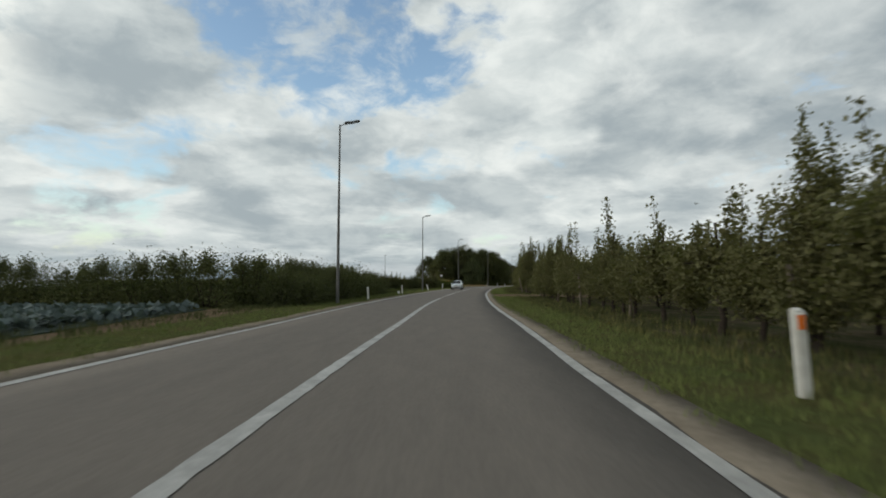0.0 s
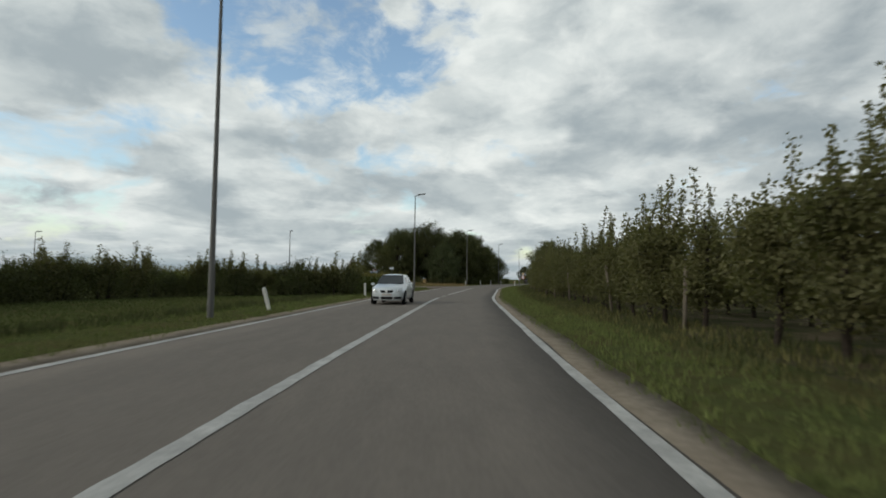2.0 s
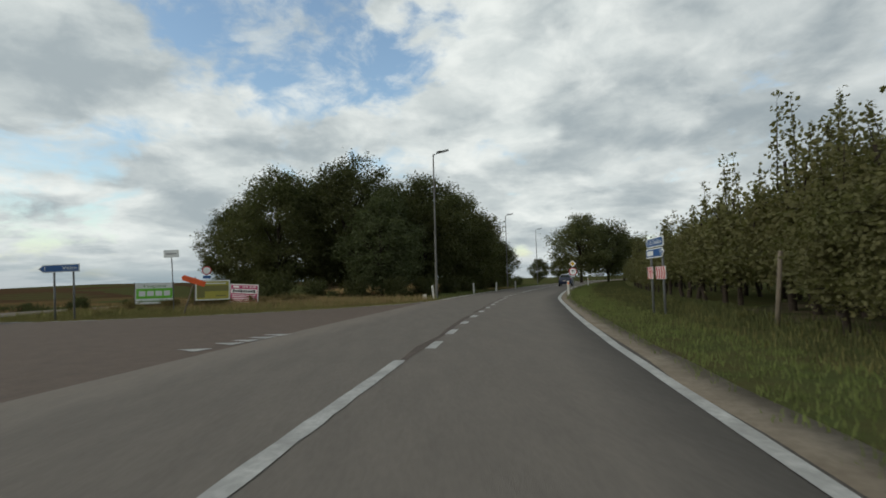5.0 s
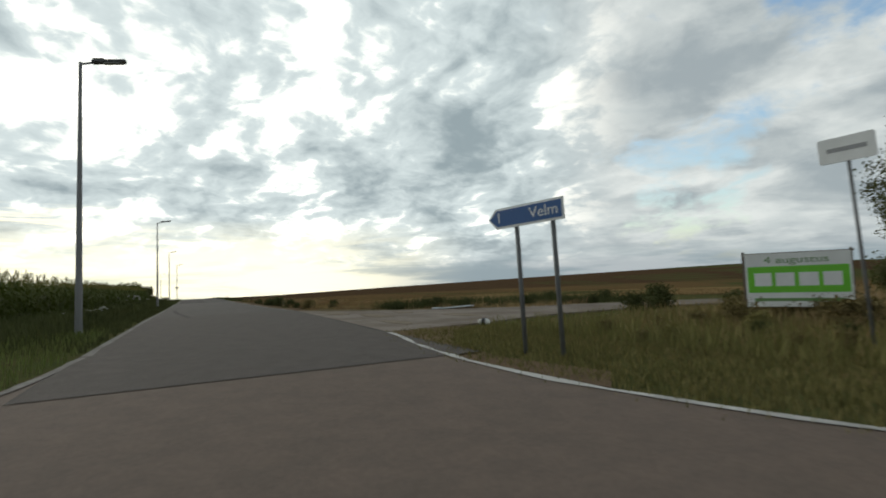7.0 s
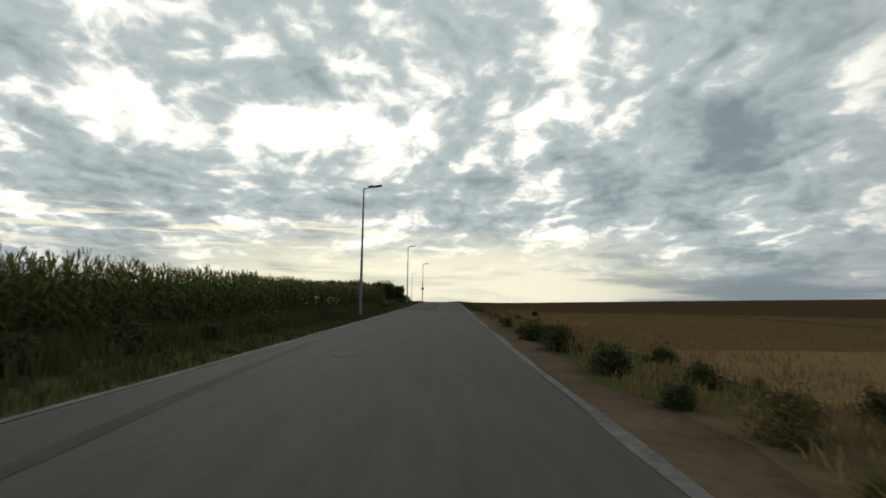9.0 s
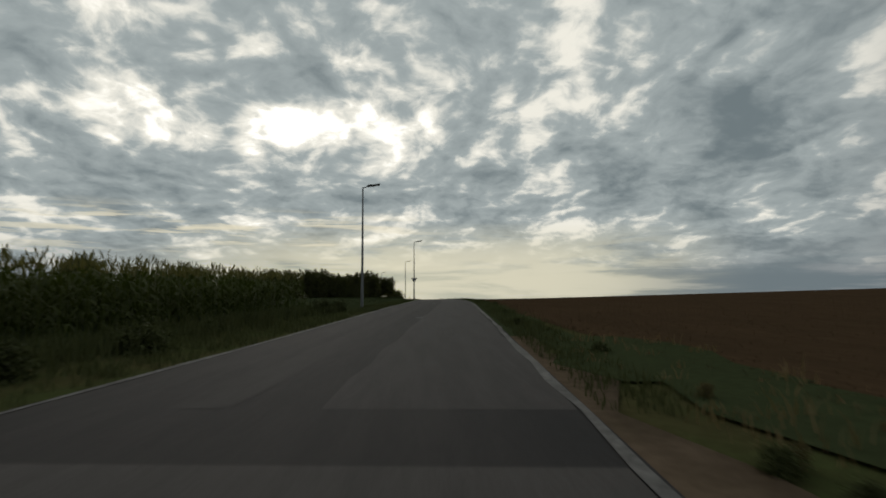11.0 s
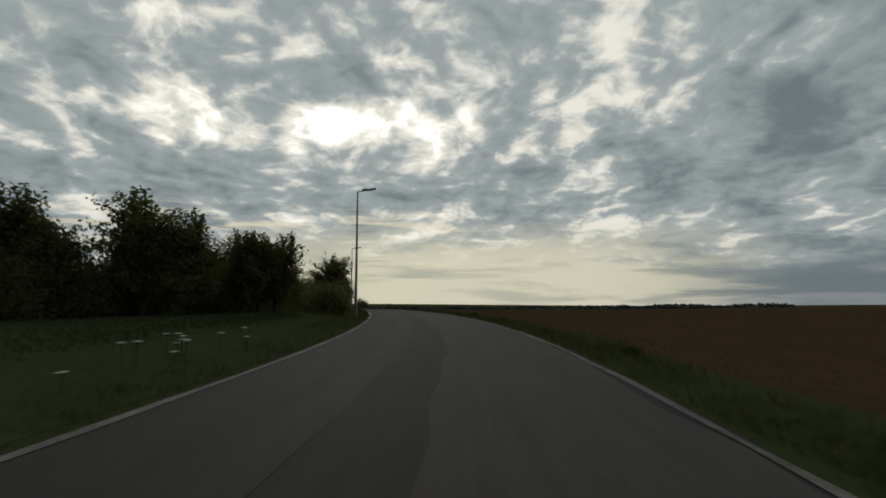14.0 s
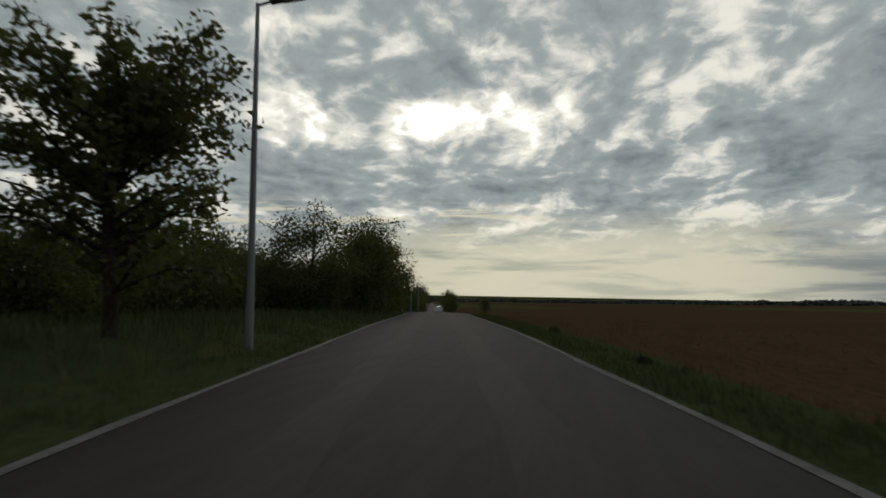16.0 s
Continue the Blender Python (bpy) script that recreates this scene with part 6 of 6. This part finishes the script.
def round_sign(label, z, radius, text="", diamond=False, under=False):
    root = thing("round_sign", label, "road sign")
    rim = part("rim", disc(radius, z, 0.02), M_RED, root, "red sign rim")
    part("sign_face", disc(radius * 0.78, z, 0.004, -0.005), M_WHITE, rim, "white sign face")
    if text:
        words(text, radius * 0.85, M_INK, rim, (0, -0.009, z), "black numerals")
    if diamond:
        bm = bmesh.new()
        plate(bm, [(0, z + radius + 0.04), (0.28, z + radius + 0.32), (0, z + radius + 0.60), (-0.28, z + radius + 0.32)], 0.02)
        d = part("diamond", bm, M_WHITE, root, "white-edged diamond sign")
        bm = bmesh.new()
        plate(bm, [(0, z + radius + 0.13), (0.19, z + radius + 0.32), (0, z + radius + 0.51), (-0.19, z + radius + 0.32)], 0.004)
        for v in bm.verts:
            v.co.y -= 0.005
        part("diamond_face", bm, M_SIGN_YELLOW, d, "yellow diamond face")
    if under:
        bm = bmesh.new()
        plate(bm, rect(0.52, 0.22, 0, z - radius - 0.16), 0.02)
        part("sub_plate", bm, M_BLUE, root, "small blue plate")
    sign_post(root, 0, 0.05, z + radius + (0.5 if diamond else 0), 0.03)
    return root


round_sign("round white traffic sign with a red rim and a blue plate", 2.39, 0.33, under=True).matrix_basis = stand(-4.6, 148.6, 12)
round_sign("round red-rimmed speed limit sign under a yellow diamond", 1.62, 0.33, "70", True).matrix_basis = stand(24.2, 151.0, -20)


def yield_sign(label, z, size, pole):
    """A give-way triangle, point down; its red-edged face looks to -y."""
    root = thing("give_way_sign", label, "road sign", "give-way signs")
    h = size * 0.866
    bm = bmesh.new()
    plate(bm, [(-size / 2, z + h / 2), (0, z - h / 2), (size / 2, z + h / 2)], 0.02)
    tri = part("triangle", bm, M_RED, root, "red triangular panel")
    bm = bmesh.new()
    plate(bm, [(-size * 0.3, z + h * 0.36), (0, z - h * 0.2), (size * 0.3, z + h * 0.36)], 0.004)
    for v in bm.verts:
        v.co.y -= 0.005
    part("white_face", bm, M_WHITE, tri, "white inner face")
    bm = bmesh.new()
    plate(bm, [(-size / 2 * 0.98, z + h / 2 * 0.98), (0, z - h / 2 * 0.98), (size / 2 * 0.98, z + h / 2 * 0.98)], 0.004)
    for v in bm.verts:
        v.co.y += 0.0215
    part("sign_back", bm, M_SIGN_BACK, tri, "dull grey metal back")
    bm = bmesh.new()
    box(bm, (0.25, 0.09, 0.05), (0, 0.065, z + 0.12), 0.008)
    part("bracket", bm, M_STEEL, root, "steel bracket")
    if pole:
        sign_post(root, 0, 0.06, z + h / 2, 0.03)
    return root


yield_sign("give-way sign seen from its grey back, on a post", 2.15, 0.75, True).matrix_basis = stand(-2.6, 121.3, -92)
yield_sign("give-way sign fixed to a street lamp, seen from its back", 2.55, 0.78, False).matrix_basis = stand(-123.12, 129.85, -88)


# ---- cars ----
def hatchback(label, paint):
    """A small five-door hatchback, 3.9 m long; its nose points to -y."""
    root = thing("car", label, "car", "cars on the road")
    st = [(-1.95, .60, .25, .62, .52, .66), (-1.93, .66, .22, .68, .57, .72), (-1.86, .73, .21, .73, .61, .775), (-1.70, .79, .2, .79, .65, .84), (-1.40, .82, .2, .85, .67, .905), (-1.10, .83, .2, .89, .68, .95), (-0.98, .83, .2, .90, .68, .975),
          (-0.30, .83, .2, .92, .57, 1.40), (0.15, .83, .2, .93, .565, 1.465), (0.9, .83, .2, .95, .56, 1.45), (1.45, .82, .22, .97, .53, 1.36), (1.80, .80, .25, .96, .58, 1.03), (1.93, .76, .3, .84, .62, .90), (1.96, .70, .34, .70, .6, .72)]
    rings = []
    for y, w, zb, zs, wr, zt in st:
        half = [(0, zb), (w * .85, zb), (w * .98, zb + .10), (w, (zb + zs) / 2 + .04), (w * .965, zs), (wr, zt), (wr * .6, zt + .035), (0, zt + .05)]
        rings.append([(x, y + (0.0 if y > -1.6 else 0.10 * (x / .7) ** 2), z) for x, z in half] + [(-x, y + (0.0 if y > -1.6 else 0.10 * (x / .7) ** 2), z) for x, z in half[-2:0:-1]])
    bm = bmesh.new()
    vs = [[bm.verts.new(p) for p in r] for r in rings]
    k = len(vs[0])
    for a, b in zip(vs, vs[1:]):
        for i in range(k):
            bm.faces.new((a[i], a[(i + 1) % k], b[(i + 1) % k], b[i]))
    bm.faces.new(vs[0][::-1])
    bm.faces.new(vs[-1])
    bmesh.ops.recalc_face_normals(bm, faces=bm.faces)
    shell = BVHTree.FromBMesh(bm)
    body = part("body", bm, paint, root, "", "", True)

    def fitted(name, corners, mat, owner, label="", proud=0.014, nu=12, nv=5, y0=-3.0, way=1, flank=0):
        """A panel that follows the body's surface: four (x, z) corners seen along y, or (y, z) ones seen from a flank."""
        (ax, az), (bx, bz), (cx, cz), (dx, dz) = corners
        bm = bmesh.new()
        grid = []
        for j in range(nv):
            v, row = j / (nv - 1), []
            for i in range(nu):
                u = i / (nu - 1)
                x = (ax * (1 - u) + bx * u) * (1 - v) + (dx * (1 - u) + cx * u) * v
                z = (az * (1 - u) + bz * u) * (1 - v) + (dz * (1 - u) + cz * u) * v
                start, to = (Vector((3 * flank, x, z)), Vector((-flank, 0, 0))) if flank else (Vector((x, y0, z)), Vector((0, way, 0)))
                hit = shell.ray_cast(start, to)
                q, nrm = (hit[0], hit[1]) if hit[0] else (start + to * 1.4, -to)
                if nrm.dot(to) > 0:
                    nrm = -nrm
                rim = i in (0, nu - 1) or j in (0, nv - 1)
                row.append(bm.verts.new(q + nrm * (-0.01 if rim else proud)))
            grid.append(row)
        for r, s in zip(grid, grid[1:]):
            for i in range(nu - 1):
                bm.faces.new((r[i], r[i + 1], s[i + 1], s[i]))
        bmesh.ops.recalc_face_normals(bm, faces=bm.faces)
        return part(name, bm, mat, owner, label, "", True)

    def pane(name, pts, mat, label=""):
        bm = bmesh.new()
        f = bm.faces.new([bm.verts.new(p) for p in pts])
        r = bmesh.ops.extrude_face_region(bm, geom=[f])
        bm.normal_update()
        for v in [g for g in r["geom"] if isinstance(g, bmesh.types.BMVert)]:
            v.co -= f.normal * 0.012
        bmesh.ops.recalc_face_normals(bm, faces=bm.faces)
        return part(name, bm, mat, root, label)

    pane("windscreen", [(-.69, -1.03, 1.005), (.69, -1.03, 1.005), (.55, -.34, 1.44), (-.55, -.34, 1.44)], M_GLASS_DARK, "dark windscreen glass")
    for x in (-.34, .20):
        bm = bmesh.new()
        rod(bm, (x, -1.06, 1.01), (x + .42, -1.03, 1.035), .008, .006, 6)
        part("wiper", bm, M_PLASTIC, root, "black windscreen wiper")
    pane("rear_window", [(.60, 1.80, 1.08), (-.60, 1.80, 1.08), (-.52, 1.475, 1.385), (.52, 1.475, 1.385)], M_GLASS_DARK, "dark rear window")
    for s in (1, -1):
        fitted("side_window", [(-.72, 1.0), (.42, 1.0), (.42, 1.40), (-.30, 1.36)], M_GLASS_DARK, root, "dark door window", flank=s)
        fitted("side_window", [(.50, 1.0), (1.38, 1.03), (1.20, 1.36), (.50, 1.40)], M_GLASS_DARK, root, "dark rear side window", flank=s)
        fitted("door_seam", [(.44, .30), (.46, .30), (.46, .98), (.44, .98)], M_PLASTIC, root, "dark gap at the door's edge", 0.004, 3, 8, flank=s)
        fitted("door_handle", [(.26, .80), (.42, .80), (.42, .83), (.26, .83)], paint, root, "", 0.03, 4, 4, flank=s)
        lamp = fitted("headlight", [(s * .40, .57), (s * .74, .60), (s * .745, .86), (s * .45, .765)], M_HEADLAMP, root, "clear headlight glass", 0.014, 10, 6)
        fitted("bulb_bowl", [(s * .49, .62), (s * .62, .63), (s * .62, .76), (s * .50, .74)], M_CHROME, lamp, "bright reflector bowl", 0.022, 6, 6)
        bm = bmesh.new()
        box(bm, (.15, .10, .34), (s * .68, 1.87, .80), 0.03)
        part("tail_light", bm, M_TAIL, root, "red tail light")
        bm = bmesh.new()
        box(bm, (.20, .11, .13), (s * .93, -.78, .99), 0.04)
        part("mirror", bm, paint, root)
        fitted("side_intake", [(s * .36, .255), (s * .72, .28), (s * .73, .425), (s * .36, .405)], M_PLASTIC, root, "black lower air intake")
        for y in (-1.22, 1.24):
            bm = bmesh.new()
            rod(bm, (s * .72, y, .33), (s * .834, y, .33), .365, .365, 30)
            part("wheel_arch", bm, M_PLASTIC, root, "dark wheel arch")
            bm = bmesh.new()
            rod(bm, (s * .66, y, .30), (s * .845, y, .30), .30, .30, 28)
            bmesh.ops.bevel(bm, geom=[e for e in bm.edges if len(e.link_faces) == 2 and any(len(f.verts) > 4 for f in e.link_faces)], offset=.03, segments=2, affect="EDGES")
            wheel = part("wheel", bm, M_RUBBER, root, "black tyre", "", True)
            bm = bmesh.new()
            rod(bm, (s * .83, y, .30), (s * .852, y, .30), .195, .185, 24)
            for a in range(5):
                t = 2 * math.pi * a / 5
                box(bm, (.012, .05, .15), (s * .857, y + .10 * math.sin(t), .30 + .10 * math.cos(t)), 0.004)
            part("rim", bm, M_CHROME, wheel, "silver wheel rim")
    grille = fitted("grille", [(-.28, .565), (.28, .565), (.385, .735), (-.385, .735)], M_PLASTIC, root, "black front grille")
    # plain white stands in for the bright reflection on the chrome
    part("emblem", disc(.064, .65, .012, -1.985), M_WHITE, grille, "round chrome emblem, its bright reflection put in as white")
    fitted("centre_intake", [(-.29, .235), (.29, .235), (.32, .41), (-.32, .41)], M_PLASTIC, root, "black centre air intake")
    fitted("number_plate", [(-.26, .44), (.26, .44), (.26, .55), (-.26, .55)], M_PALE_PLATE, root, "plain pale number plate", 0.02)
    fitted("number_plate", [(-.26, .60), (.26, .60), (.26, .70), (-.26, .70)], M_PALE_PLATE, root, "plain pale number plate", 0.02, y0=3.0, way=-1)
    return root


silver = hatchback("silver small hatchback in the opposite lane", M_SILVER)
q = main_at(76.7, -1.58)
silver.matrix_basis = stand(q[0], q[1], -8, 0.91) @ pose(0, 0, 0.03)
dark = hatchback("dark blue hatchback ahead on the main road", M_NAVY)
q = main_at(174.5, 1.65)
dark.matrix_basis = stand(q[0], q[1], 180 - 22) @ pose(0, 0, 0.03)
away = hatchback("white hatchback far along the lane", M_CAR_WHITE)
q = side_at(-296, 0.9)
away.matrix_basis = stand(q[0], q[1], 106 + 180) @ pose(0, 0, 0.03)


def lying_board():
    """A pale board fallen flat on the verge of the farm track, one corner bent up."""
    root = thing("fallen_board", "pale blue-white board lying flat beside the concrete track", "board")
    bm = bmesh.new()
    box(bm, (1.6, 0.6, 0.035), (0, 0, 0.06), 0.008)
    bmesh.ops.subdivide_edges(bm, edges=[e for e in bm.edges if abs(e.verts[0].co.x - e.verts[1].co.x) > 0.9], cuts=5)
    for v in bm.verts:
        v.co.z += 0.05 * max(0, v.co.x) ** 2 + 0.02 * math.sin(3 * v.co.x)
    part("panel", bm, M_PALE_BOARD, root)
    for x in (-0.5, 0.5):
        bm = bmesh.new()
        box(bm, (0.06, 0.62, 0.045), (x, 0, 0.022), 0.006)
        part("batten", bm, M_WOOD_STAKE, root, "weathered wooden batten")
    root.matrix_basis = stand(-14.5, 135.9, 54)


lying_board()


def litter_bag():
    """A crumpled white plastic bag with a dark band, dropped on the junction's corner."""
    bm = bmesh.new()
    bmesh.ops.create_icosphere(bm, subdivisions=3, radius=0.17)
    for v in bm.verts:
        k = 1 + 0.16 * noise.noise(v.co * 9) + 0.08 * noise.noise(v.co * 22)
        v.co = Vector((v.co.x * 1.5 * k, v.co.y * 0.9 * k, max(-0.1, v.co.z * 0.85 * k) + 0.1))
    ob = part("litter_bag", bm, M_WHITE, None)
    tagged(ob, "crumpled white plastic bag on bare earth", "bag")
    ob.matrix_basis = stand(-7.9, 132.9, 35, 0.62)
    bm = bmesh.new()
    rod(bm, (-0.07, 0, 0.1), (0.07, 0, 0.1), 0.165, 0.165, 16)
    for v in bm.verts:
        v.co.z = max(0.004, v.co.z)
    part("band", bm, M_INK, ob, "dark printed band")


litter_bag()
